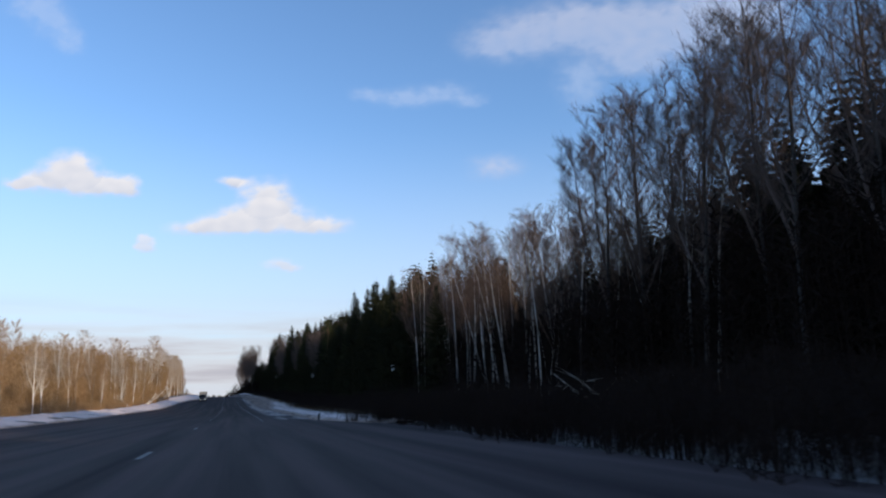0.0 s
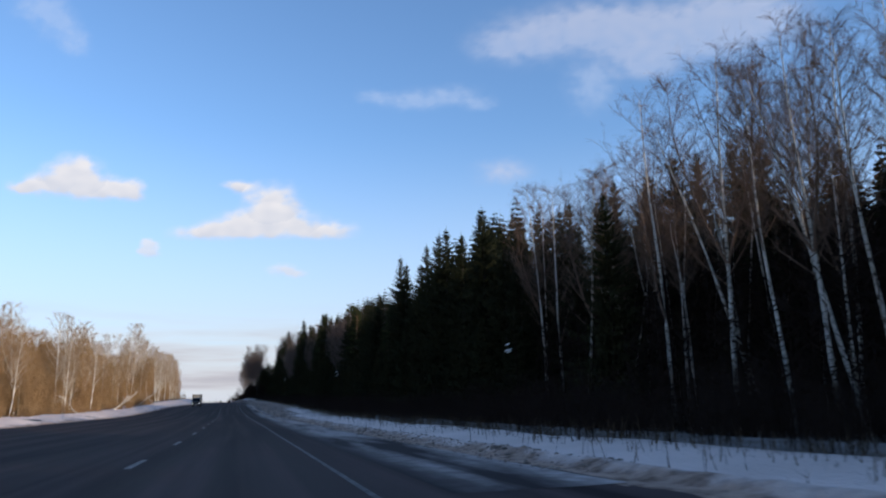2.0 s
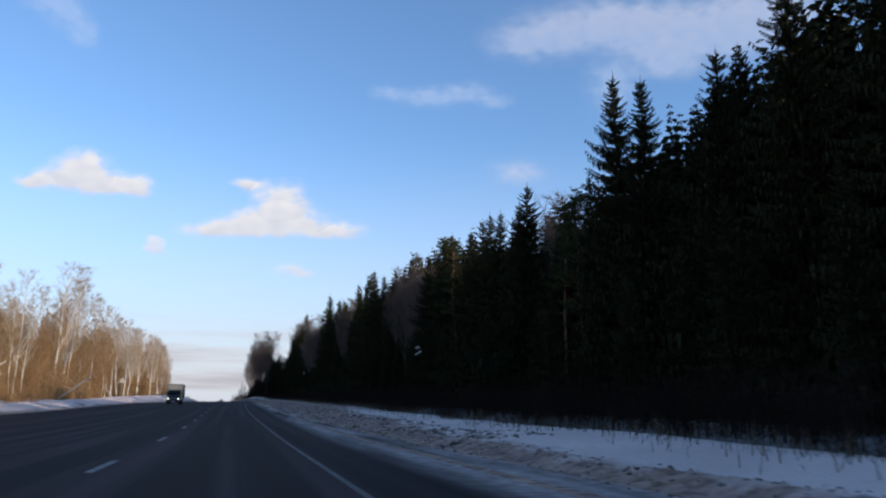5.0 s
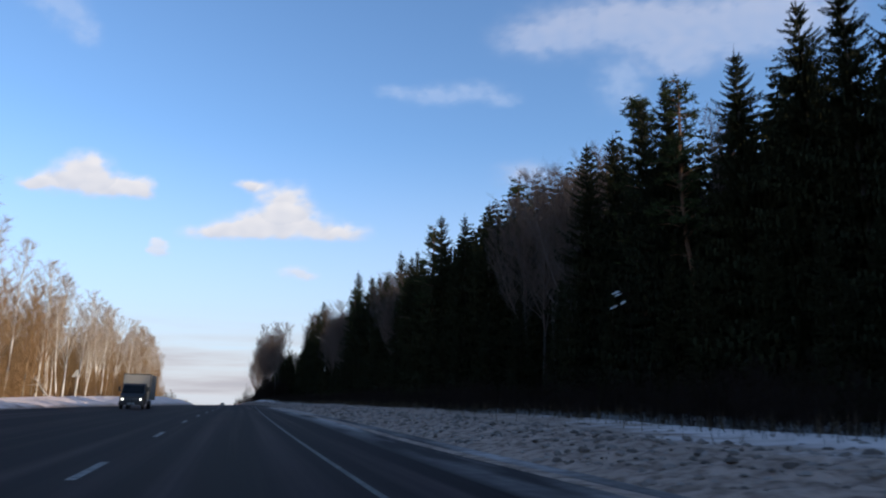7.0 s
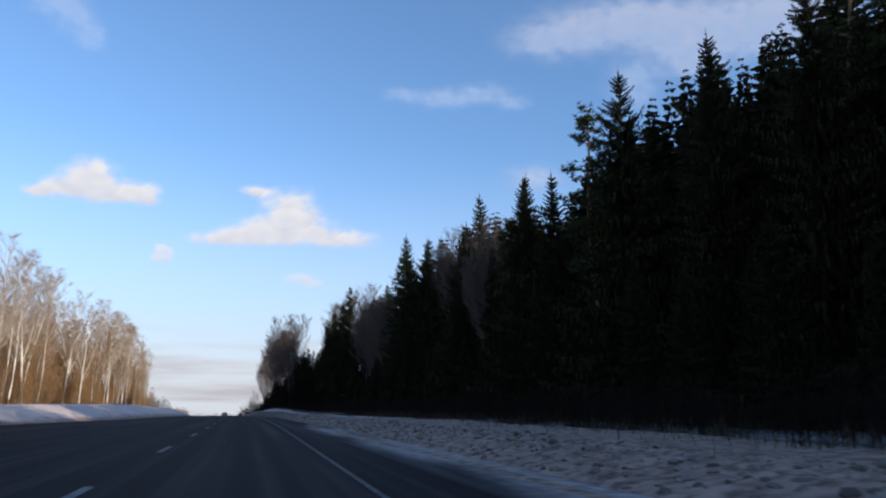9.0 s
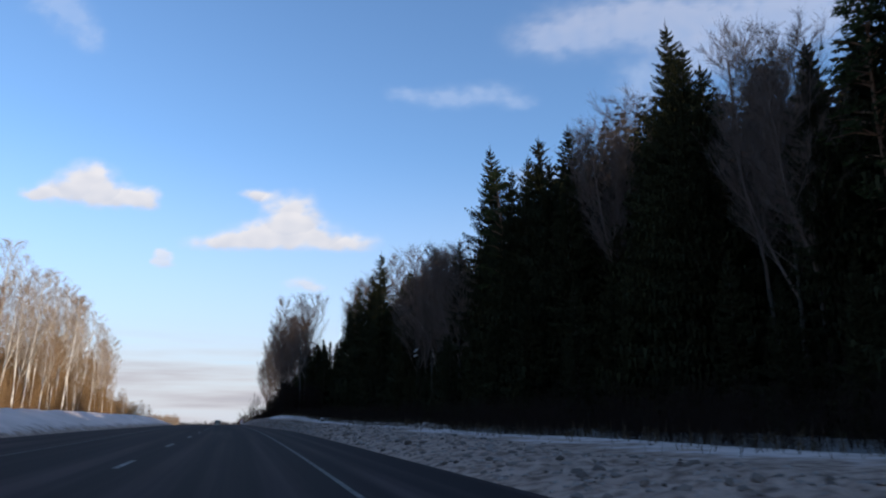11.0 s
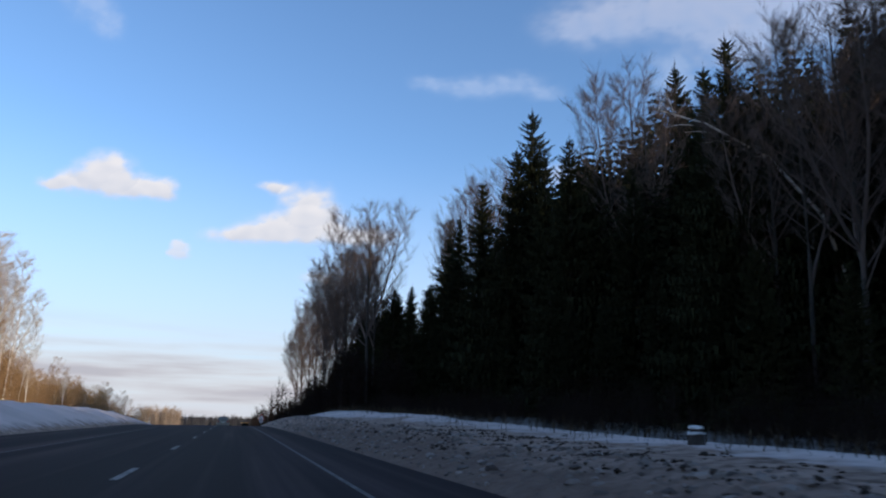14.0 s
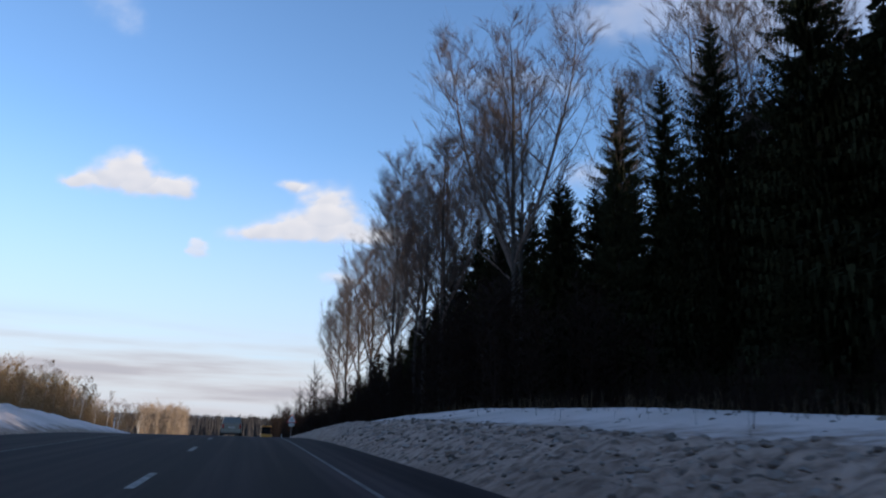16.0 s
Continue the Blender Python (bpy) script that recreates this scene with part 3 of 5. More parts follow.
def bare_tree(seed, height, kind, low=0.35, spread=0.20, lean=0.03, twigs=5, girth=0.0085, forks=0, fine=0.013):
    """A leafless broadleaf tree: trunk and forked leaders, steeply rising limbs, side branches and a lace of fine twigs."""
    rng = random.Random(seed)
    name, bark, label = {"birch": ("birch_tree", M_BIRCH, "leafless birch with white bark and hazy brown twigs"),
                         "alder": ("bare_tree", M_BARK, "leafless dark-barked tree with a fine spreading crown"),
                         "silver": ("birch_tree", M_BIRCH_LIT, "leafless birch with its white trunk coloured as in low sun"),
                         "lit_alder": ("bare_tree", M_BARK_LIT, "leafless tan-twigged tree coloured as standing in low sun")}[kind]
    root = thing(name, label, "tree", "bare trees")
    trunk, limbs, crown = Shape(), Shape(), Shape()
    weep = kind in ("birch", "silver")
    n = 10
    a = rng.uniform(0, 6.28)
    tilt_dir = Vector((math.cos(a), math.sin(a), 0)) * lean * height
    sway = [rng.uniform(-1, 1) for k in range(4)]

    def leader(base, tip, bow):
        pts = []
        for i in range(n + 1):
            w = i / n
            c = math.sin(w * math.pi)
            k = 0.006 * height * math.sin(w * 9.0 + sway[3] * 3)
            pts.append(base.lerp(tip, w) + bow * c + Vector((sway[0] * k, sway[1] * k, 0)) * (0 < i < n))
        return pts

    main = leader(Vector((0, 0, -0.5)), tilt_dir + UP * height, Vector((sway[1], sway[2], 0)) * 0.012 * height)
    rad = [height * girth * (1 - i / n) ** 0.85 + 0.010 for i in range(n + 1)]
    trunk.tube(main, rad, 7)
    stems = [(main, rad, low, 1.0)]
    for f in range(forks):
        u = low * rng.uniform(0.75, 1.25) + 0.05 * f
        i = min(int(u * n), n - 1)
        b = main[i].lerp(main[i + 1], u * n - i)
        a = f * 2.6 + rng.uniform(-0.5, 0.5)
        out = Vector((math.cos(a), math.sin(a), 0))
        top = b + out * height * spread * rng.uniform(0.50, 0.80)
        top.z = height * rng.uniform(0.84, 0.97)
        line = leader(b, top, out * height * 0.030)
        r = [rad[i] * 0.70 * (1 - k / n) ** 0.85 + 0.009 for k in range(n + 1)]
        limbs.tube(line, r, 5)
        stems.append((line, r, 0.12, 0.62))
    count = 30 if not forks else 20
    for line, rr, start, size in stems:
        for k in range(count):
            v = start + (0.99 - start) * (k + rng.random()) / count
            i = min(int(v * n), n - 1)
            base = line[i].lerp(line[i + 1], v * n - i)
            w0 = (v - start) / (1 - start)
            a = k * 2.4 + rng.uniform(-0.5, 0.5)
            out = Vector((math.cos(a), math.sin(a), 0))
            ln = size * height * spread * (1.05 * (1 - w0) ** 0.8 + 0.22) * rng.uniform(0.65, 1.2) * (0.55 + 0.45 * min(1.0, w0 * 4))
            up = rng.uniform(0.9, 1.5)
            p1 = base + out * ln * 0.50 + UP * ln * 0.50 * up
            p2 = base + out * ln * 0.80 + UP * ln * 1.05 * up
            p2.z = min(p2.z, height * 1.0)
            p1.z = min(p1.z, height * 0.99)
            r0 = max(0.012, rr[i] * 0.42)
            limbs.tube([base, p1, p2], [r0, r0 * 0.6, 0.006], 4)
            for j in range(8):
                w = 0.12 + 0.88 * (j + rng.random()) / 8
                b = base.lerp(p1, w * 2) if w < 0.5 else p1.lerp(p2, w * 2 - 1)
                d = (rnd_dir(rng, 0.2) * 0.62 + (p2 - base).normalized() * 0.8 + UP * 0.25).normalized()
                bl = ln * (0.50 - 0.24 * w) * rng.uniform(0.7, 1.2)
                e = b + d * bl
                limbs.tube([b, e], [0.008, 0.003], 3)
                for q in range(twigs):
                    t0 = b.lerp(e, (q + rng.random()) / twigs)
                    td = (d + rnd_dir(rng, 0.6) * 0.55 + UP * (0.0 if weep else 0.22)).normalized()
                    tl = rng.uniform(0.35, 0.95) * height / 20
                    t1 = t0 + td * tl
                    if t1.z > height * 1.02:
                        continue
                    crown.blade(t0, t1, fine, td.cross(rnd_dir(rng)).normalized())
                    for w2 in (0.3, 0.65):
                        td2 = (td + rnd_dir(rng, 0.5) * 0.55 - UP * (0.35 if weep else -0.05)).normalized()
                        t2 = t0.lerp(t1, w2)
                        crown.blade(t2, t2 + td2 * tl * 0.75, fine * 0.8, td2.cross(rnd_dir(rng)).normalized())
    part("trunk", trunk.mesh("trunk", bark, True), None, root)
    part("branchwork", limbs.mesh("branchwork", {"birch": M_TWIG, "silver": M_BOUGH_LIT, "alder": M_GREYTWIG, "lit_alder": M_BRUSH_LIT}[kind]), None, root)
    part("crown", crown.mesh("crown", {"lit_alder": M_BRUSH_LIT, "silver": M_TWIG_LIT, "alder": M_GREYTWIG}.get(kind, M_TWIG)), None, root)
    return root


def thicket(seed, height, mat, name, label, stems=46, spread=2.4, wide=0.022):
    """A thicket of thin upright stems with side twigs."""
    rng = random.Random(seed)
    root = thing(name, label, "bush", "roadside brush")
    st, tw = Shape(), Shape()
    for k in range(stems):
        a, r = rng.uniform(0, 6.28), spread * rng.random() ** 0.6
        base = Vector((math.cos(a) * r, math.sin(a) * r, -0.3))
        h = height * rng.uniform(0.45, 1.05)
        top = base + Vector((rng.uniform(-0.18, 0.18) * h, rng.uniform(-0.18, 0.18) * h, h + 0.3))
        mid = base.lerp(top, 0.5) + rnd_dir(rng) * 0.06 * h
        st.tube([base, mid, top], [0.022 + 0.004 * h / 4, 0.014, 0.004], 3)
        for j in range(22):
            w = rng.uniform(0.12, 1.0)
            b = base.lerp(mid, w * 2) if w < 0.5 else mid.lerp(top, w * 2 - 1)
            d = (rnd_dir(rng, 0.3) + UP * rng.uniform(0.4, 1.3)).normalized()
            ln = rng.uniform(0.3, 0.95) * (0.6 + height / 10)
            e = b + d * ln
            tw.blade(b, e, wide, d.cross(rnd_dir(rng)).normalized())
            for q in range(2):
                d2 = (d + rnd_dir(rng, 0.6) * 0.8).normalized()
                c = b.lerp(e, rng.uniform(0.2, 0.8))
                tw.blade(c, c + d2 * ln * 0.55, wide * 0.8, d2.cross(rnd_dir(rng)).normalized())
    tagged(part("stem_clump", st.mesh("stem_clump", mat), None, root), kind="stuff")
    tagged(part("crown", tw.mesh("crown", mat), None, root), kind="stuff")
    return root


def fallen_birch(seed, length):
    rng = random.Random(seed)
    root = thing("fallen_birch", "broken pale birch leaning into the roadside brush", "fallen tree")
    tr = Shape()
    tip = Vector((length * 0.75, 0, length * 0.55))
    tr.tube([Vector((0, 0, -0.2)), tip * 0.5 + Vector((0, 0, -0.25)), tip], [0.13, 0.10, 0.03], 7)
    for k in range(9):
        b = tip * rng.uniform(0.35, 0.95)
        d = (rnd_dir(rng, 0.5) + tip.normalized() * 0.8).normalized()
        br = Shape()
        br.tube([b, b + d * rng.uniform(0.8, 2.0)], [0.035, 0.008], 4)
        part("branch", br.mesh("branch", M_BIRCH), None, root)
    part("trunk", tr.mesh("trunk", M_BIRCH, True), None, root)
    return root


used = set()
rng = random.Random(7)


def plant(proto, s, n, scale, turn=None, lean=(0, 0), sink=0.0, label=""):
    """Stands a tree of the given kind on the ground; the first goes itself, the rest are copies."""
    p = at(s, n, side_h(s, n) - 0.1 - sink)
    m = Matrix.LocRotScale(p, Euler((radians(lean[0]), radians(lean[1]), rng.uniform(0, 6.28) if turn is None else turn)), (scale, scale, scale * rng.uniform(0.97, 1.03)))
    if proto.name not in used:
        used.add(proto.name)
        proto.matrix_basis = m
        ob = proto
    else:
        ob = copy_thing(proto, m)
        ob.matrix_basis = m
    if label:
        ob["label"] = label
    return ob


SPRUCES = [spruce(11, 20, "tall dark green spruce with drooping boughs"), spruce(12, 20, "slim dark spruce with ragged boughs", 0.84), spruce(13, 20, "broad dark spruce with boughs to the ground", 1.16), spruce(16, 20, "dark spruce with an uneven crown of heavy boughs", 1.0)]
FILL_SPRUCES = [spruce(14, 20, "dark spruce standing deep in the wood", 1.25, 1.4), spruce(15, 20, "dark spruce standing deep in the wood", 1.05, 1.4)]
PINES = [pine(21, 20), pine(22, 20)]
BIRCHES = [bare_tree(31, 20, "birch", 0.40, 0.19, 0.03, 5, 0.0068, 1), bare_tree(32, 20, "birch", 0.46, 0.16, 0.02, 5, 0.0062), bare_tree(33, 20, "birch", 0.36, 0.19, 0.04, 5, 0.0068, 2)]
SLIM = [bare_tree(34, 20, "birch", 0.58, 0.12, 0.02, 4, 0.0074), bare_tree(35, 20, "birch", 0.52, 0.12, 0.03, 4, 0.0062, 1), bare_tree(38, 20, "birch", 0.62, 0.10, 0.01, 4, 0.0056)]
# Left-hand birches use bark and twigs with sunlight in the colour.
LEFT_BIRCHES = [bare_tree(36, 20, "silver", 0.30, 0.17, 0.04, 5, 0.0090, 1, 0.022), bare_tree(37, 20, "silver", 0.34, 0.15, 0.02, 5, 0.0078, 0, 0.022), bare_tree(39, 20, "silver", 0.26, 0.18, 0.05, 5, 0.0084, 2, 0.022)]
ALDERS = [bare_tree(41, 20, "alder", 0.32, 0.25, 0.02, 10, 0.0090, 3, 0.016), bare_tree(42, 20, "alder", 0.40, 0.20, 0.02, 10, 0.0075, 2, 0.016), bare_tree(45, 20, "alder", 0.45, 0.15, 0.02, 5, 0.0062, 1)]
# Alders of the left wood, low sunlight put into bark and twig colour.
LIT_ALDERS = [bare_tree(43, 20, "lit_alder", 0.22, 0.22, 0.05, 6, 0.006, 2, 0.030), bare_tree(44, 20, "lit_alder", 0.30, 0.19, 0.03, 6, 0.006, 1, 0.030)]

GLADES = ((222, 235), (349, 367))     # stretches where bare trees stand in front


def top_to_scale(s, n, top, base=20.0):
    return (top - at(s, n, side_h(s, n)).z) / base


def row(kinds, trees, n=None, lean=2.0):
    """A row of trees along the wood's edge: (distance along the road, height of the top) or, with n left out, (distance, offset, top)."""
    for i, tree in enumerate(trees):
        y, off, top = tree if n is None else (tree[0], n + rng.uniform(-0.6, 0.6), tree[1])
        plant(kinds[i % len(kinds)], y, off, top_to_scale(y, off, top), lean=(rng.uniform(-lean, lean), rng.uniform(-lean, lean)))


# heights of the right-hand wood along the road, for the trees between and behind
skyline = curve([(-100, 20), (40, 20), (60, 16), (95, 15), (118, 17), (130, 20), (165, 21), (175, 16), (205, 17.5), (240, 20.5), (262, 23), (285, 22), (296, 18.5), (312, 22), (330, 24), (344, 26), (352, 20), (372, 20.5), (392, 23), (405, 25), (425, 24), (440, 20), (460, 15), (520, 11), (600, 9)], 5.0)
# spruces along the wood's edge: distance along the road, height of the top
row(SPRUCES, [(96, 16.3), (113.4, 17.9), (117.2, 18.4), (122.7, 22.3), (125.0, 22.4), (130.8, 21.0), (133.3, 21.6), (138.7, 23.5), (143.4, 24.2), (150.0, 23.9), (156.5, 22.3), (164.5, 23.4), (168.2, 25.3),
              (170.8, 18.0), (183.9, 20.7), (186.2, 20.1), (191.4, 21.0), (195.0, 21.3), (198.4, 21.4), (203.2, 21.5), (209.8, 22.0), (212.4, 21.4), (217.9, 21.1), (221.0, 21.2), (246.8, 24.6), (254.6, 25.1),
              (265.6, 28.0), (281.0, 24.5), (287.0, 26.0), (296.4, 20.6), (304.2, 23.4), (306.0, 25.0), (308.4, 27.0), (323.6, 23.5), (327.3, 24.7), (332.8, 25.5), (335.0, 26.6), (354.8, 24.6),
              (376.2, 24.5), (379.2, 24.2), (397.4, 26.3), (402.2, 26.5), (411.6, 30.8), (419.8, 29.8), (427.5, 27.9), (433.6, 27.0)], 27.0, 1.2)
row(SPRUCES, [(345.7, 29.1, 33.5), (340.5, 30.5, 31.5), (334.5, 30.0, 31.0), (329.0, 31.0, 30.0), (313.9, 32.2, 32.0), (394.9, 36.0, 35.0), (411.4, 29.6, 35.3), (447.2, 30.3, 33.5), (292.0, 29.5, 27.6), (430.0, 21.0, 19.0), (436.0, 20.5, 18.6), (441.0, 20.0, 19.2), (449, 20, 19.8), (456, 20.5, 20.2), (463, 20, 20.2), (470, 20, 17.5), (479, 20, 15), (446, 24, 21), (454, 24, 22), (462, 24, 22.5), (428.5, 24, 19.0), (433.5, 24, 19.5), (437.5, 24.5, 20.0), (441.5, 26, 21.5)], None, 1.2)
row(PINES[:1], [(248.5, 30.0, 26.4)], None)
row(PINES, [(173.6, 17.8), (177.2, 17.3), (207.9, 21.5), (213.4, 21.4), (271.5, 27.5), (293.4, 21.8), (338.0, 28.7)], 27.4)
# bare trees among them
row(ALDERS[2:] + ALDERS[1:2], [(y + 5.0, top * 1.13 - 0.5) for y, top in ((179.5, 18.5), (183.0, 19.4), (206.1, 19.2), (223.0, 21.3), (297.0, 21.6), (301.0, 23.3), (299.0, 20.5), (316.4, 26.5), (323.0, 27.4), (391.7, 30.3), (389.6, 27.5), (424.0, 31.6), (428.4, 31.8), (430.2, 30.5), (444.0, 31.8), (319.2, 25.2))], 31.5)
row(ALDERS, [(224.6, 19.8), (227.0, 20.9), (229.6, 22.0), (232.0, 20.8), (234.5, 19.8), (350.4, 22.2), (352.4, 23.0), (356.5, 23.4), (358.8, 23.8), (361.4, 23.6), (364.0, 24.0), (366.3, 24.2), (369.0, 22.4), (374.6, 22.0), (372.0, 22.8)], 27.0)
row(ALDERS[:1] + ALDERS[1:2], [(435.2, 16.2, 30.5), (437.5, 17.5, 27.5), (449.6, 15.4, 27.6), (452.5, 16.6, 27.0), (455.0, 15.0, 26.0), (463.0, 16.0, 28.5), (470.0, 15.5, 25.0), (475.0, 16.0, 25.2), (486.0, 15.6, 25.4), (497.0, 15.8, 25.4), (504.0, 15.2, 24.0), (512, 14.5, 21.0)], None)
row(ALDERS[1:], [(297.0, 21.4), (301.0, 23.0), (299.4, 19.8)], 27.0)
# a lower and a hinder row of spruces close the wood
for s in np.arange(112, 470, 4.2):
    for n0, f, kinds in ((24.6, 0.60, SPRUCES), (29.5, 0.97, FILL_SPRUCES)):
        y, n = s + rng.uniform(-1.9, 1.9), n0 + rng.uniform(-1.2, 1.2) - max(0.0, s - 430) * 0.10
        top = (float(skyline(y)) * n / 27.0) * f * rng.uniform(0.72, 1.0)
        if n0 > 25 and any(a < y < c for a, c in GLADES):
            top *= 0.74
        plant(kinds[rng.randrange(len(kinds))], y, n, max(0.15, top_to_scale(y, n, top)))
# the bare wood at the start: tall trees, a birch stand, dark spruces behind
row(ALDERS[1:], [(30, 27.5, 24), (34, 29, 25.5), (37.5, 27, 23), (41, 29.5, 25), (45, 28, 22.5), (48.5, 30, 25), (51.0, 28, 23.5), (57, 30, 19), (62, 30, 18.5), (26, 29, 25), (22, 28, 23), (18, 29, 24), (14, 28, 24), (10, 29, 23), (39, 33, 26), (47, 33, 26), (29, 33, 26)], None, 4.0)
row(BIRCHES, [(66, 31, 19.5), (70, 30, 19.8), (74, 31, 20.2), (78, 30.5, 19.4), (82, 32, 20.4), (84.5, 28, 22.6), (90.6, 28, 21.4), (80.6, 28.5, 19.8), (77, 28, 19.8), (94, 31, 19.2), (101, 30, 20.0), (104, 28.5, 20.4), (107.5, 28, 20.8), (110, 27.6, 21.0), (112.5, 28.4, 19.0)], None, 4.0)
for y, n, top, lx, ly in ((100.7, 30.3, 19, 1, -4), (101.3, 30.6, 17, 2, -6), (98.4, 31.5, 19.5, 0, -3), (98.9, 31.2, 18, 1, -4), (91.9, 31.5, 18, 3, -9), (85.0, 30.5, 18.5, 4, -13), (85.7, 30.2, 17, 2, -9), (65.9, 29.4, 17.5, 3, -12), (65.2, 29.8, 18, 1, -9)):
    plant(SLIM[rng.randrange(3)], y, n, top_to_scale(y, n, top), lean=(lx, ly))
for s in list(np.arange(40, 108, 1.7)):
    y, n = s + rng.uniform(-0.8, 0.8), 30 + rng.uniform(-1.5, 3.0)
    plant(SLIM[rng.randrange(3)], y, n, top_to_scale(y, n, rng.uniform(13.5, 18.5)), lean=(rng.uniform(-3, 4), rng.uniform(-12, 0)))
row(SPRUCES, [(86, 33, 17.5), (89.5, 34, 18.5), (95.4, 33, 19.4), (92, 36, 19.5), (100, 33, 19.8), (105, 33, 21.1), (103, 36, 20.5), (109, 34, 20.0), (112, 31.5, 19.0), (98, 36.5, 20.5), (114, 30, 19.5), (110, 31, 20.0), (117.5, 31, 20.5), (111.5, 29, 17.0), (115.5, 28.8, 16.5), (107, 30, 16.0), (103.5, 31, 16.5)], None)

# low dark spruces under the last bare trees
for s in np.arange(434, 532, 2.2):
    y, n = s + rng.uniform(-1, 1), rng.uniform(18.5, 22) - max(0.0, s - 470) * 0.06
    plant(FILL_SPRUCES[rng.randrange(2)], y, n, max(0.16, top_to_scale(y, n, float(np.interp(y, (424, 440, 466, 480, 500, 532), (19, 20, 20, 15.5, 11, 5))) * rng.uniform(0.75, 1.05))))

# the sunlit wood across the road
row(LEFT_BIRCHES, [(112, -24, 10.5), (127, -25, 12.5), (144, -25, 13.2), (160, -24, 13.8), (165, -24, 14.2), (180, -26, 15.0), (194, -26, 15.8), (205, -25, 14.6), (217, -25, 15.6), (231, -24, 19.8), (238, -24, 20.2), (239.5, -25, 18.5), (247, -26, 17.0), (256, -24, 17.6),
                   (268, -24, 18.0), (272, -24, 18.6), (282, -26, 16.5), (292, -26, 18.0), (299, -24, 19.0), (306, -25, 18.4), (310, -24, 19.6), (312, -25, 18.0)], None, 5.0)
row(LEFT_BIRCHES, [(318, -25, 18.5), (324, -26, 19.0), (336, -25, 19.5), (346, -26, 19.0), (354, -24, 20.0), (361, -25, 20.0), (367, -24, 19.5), (371, -24, 20.6), (374, -25, 21.4), (381, -24, 21.4), (385, -23, 20.0), (390, -25, 21.8), (395, -24, 22.6), (398, -23.5, 22.4), (400, -25, 21.0), (404, -24, 20.5),
                   (409, -23, 19.0), (415, -24, 18.6), (420.5, -24, 19.0), (424.5, -23, 17.4), (427, -24, 16.8), (430, -24, 17.2), (436, -24, 13.0)], None, 5.0)
left_line = curve([(-100, 10.5), (85, 10.5), (110, 12.5), (150, 13), (215, 13), (250, 17), (300, 15), (360, 18), (410, 17), (436, 11), (460, 8.5), (485, 8.5), (510, 8), (545, 5), (700, 0)], 8.0)
for s in np.arange(60, 560, 6.8):
    for n0, f in ((-22.5, 0.95), (-27, 1.0), (-32, 1.1), (-37, 1.2)):
        y, n = s + rng.uniform(-3, 3), n0 + rng.uniform(-2, 2)
        k = max(0.22, top_to_scale(y, n, float(left_line(y)) * f * rng.uniform(0.62, 0.95)))
        plant((LIT_ALDERS + LEFT_BIRCHES[1:] + LIT_ALDERS)[rng.randrange(5)], y, n, k, lean=(rng.uniform(-4, 4), rng.uniform(-2, 7)))

# brush under the trees: sunlight in the left colour, shade in the right
TALL = "tan leafless thicket of young trees coloured as in low sun"
BRUSH = [thicket(51, 5.0, M_BRUSH_LIT, "brush_thicket", "tan leafless brush thicket coloured as in low sun", 46, 2.4, 0.04), thicket(52, 9.0, M_BRUSH_LIT, "brush_thicket", TALL, 64, 2.6, 0.042), thicket(54, 8.0, M_BRUSH_LIT, "brush_thicket", TALL, 64, 3.0, 0.042)]
DARKBRUSH = [thicket(53, 3.0, M_SHADED_TWIG, "undergrowth", "leafless undergrowth at the edge of the wood, coloured for deep shade", 26, 2.2, 0.02), thicket(55, 3.0, M_SHADED_TWIG, "undergrowth", "leafless undergrowth at the edge of the wood, coloured for deep shade", 34, 2.8, 0.022)]
brush_h = curve([(-100, 10), (110, 10.3), (135, 11.2), (180, 11.5), (215, 11), (260, 10), (300, 9), (340, 9.5), (370, 10.5), (400, 11), (428, 11), (442, 10), (456, 9), (475, 8), (520, 9.5), (545, 8), (600, 8)], 8.0)
for s in np.arange(50, 552, 4.6):
    for n0, f, kind in ((-19.4, 0.16, 0), (-24.0, 0.50, 1), (-30, 0.95, 2), (-37, 0.9, 1)):
        if s > 236 and n0 > -20:
            continue
        y, n = s + rng.uniform(-1.6, 1.6), n0 + rng.uniform(-1, 1)
        if n0 > -28 and abs(s - 283) < 9:
            continue
        k = float(brush_h(y)) * f * rng.uniform(0.75, 1.15) / (5.0, 9.0, 8.0)[kind]
        plant(BRUSH[kind], y, n, k)
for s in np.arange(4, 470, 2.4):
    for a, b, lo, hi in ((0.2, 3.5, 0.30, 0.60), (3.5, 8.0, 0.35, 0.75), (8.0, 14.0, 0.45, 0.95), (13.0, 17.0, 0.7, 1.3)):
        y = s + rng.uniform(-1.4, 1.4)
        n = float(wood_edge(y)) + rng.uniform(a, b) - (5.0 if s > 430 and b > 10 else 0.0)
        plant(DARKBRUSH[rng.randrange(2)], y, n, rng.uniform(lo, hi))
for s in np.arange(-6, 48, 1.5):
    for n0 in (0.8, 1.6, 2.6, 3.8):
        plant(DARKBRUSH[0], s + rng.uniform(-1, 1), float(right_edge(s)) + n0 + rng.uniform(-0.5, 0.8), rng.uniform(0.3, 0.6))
for s, n, ln, turn in ((176, -19, 5.5, 0.4), (182, -19.5, 4.5, 0.9), (150, -19, 4.5, 2.6), (212, -19.5, 5.5, 0.5), (262, -21, 4.5, 2.4), (40, 24, 5.2, 2.9), (46, 25.5, 5.0, 0.4), (44, 25, 6.0, 2.5)):
    ob = fallen_birch(int(s), ln)
    ob.matrix_basis = Matrix.LocRotScale(at(s, n, side_h(s, n)), Euler((0, 0, turn)), None)

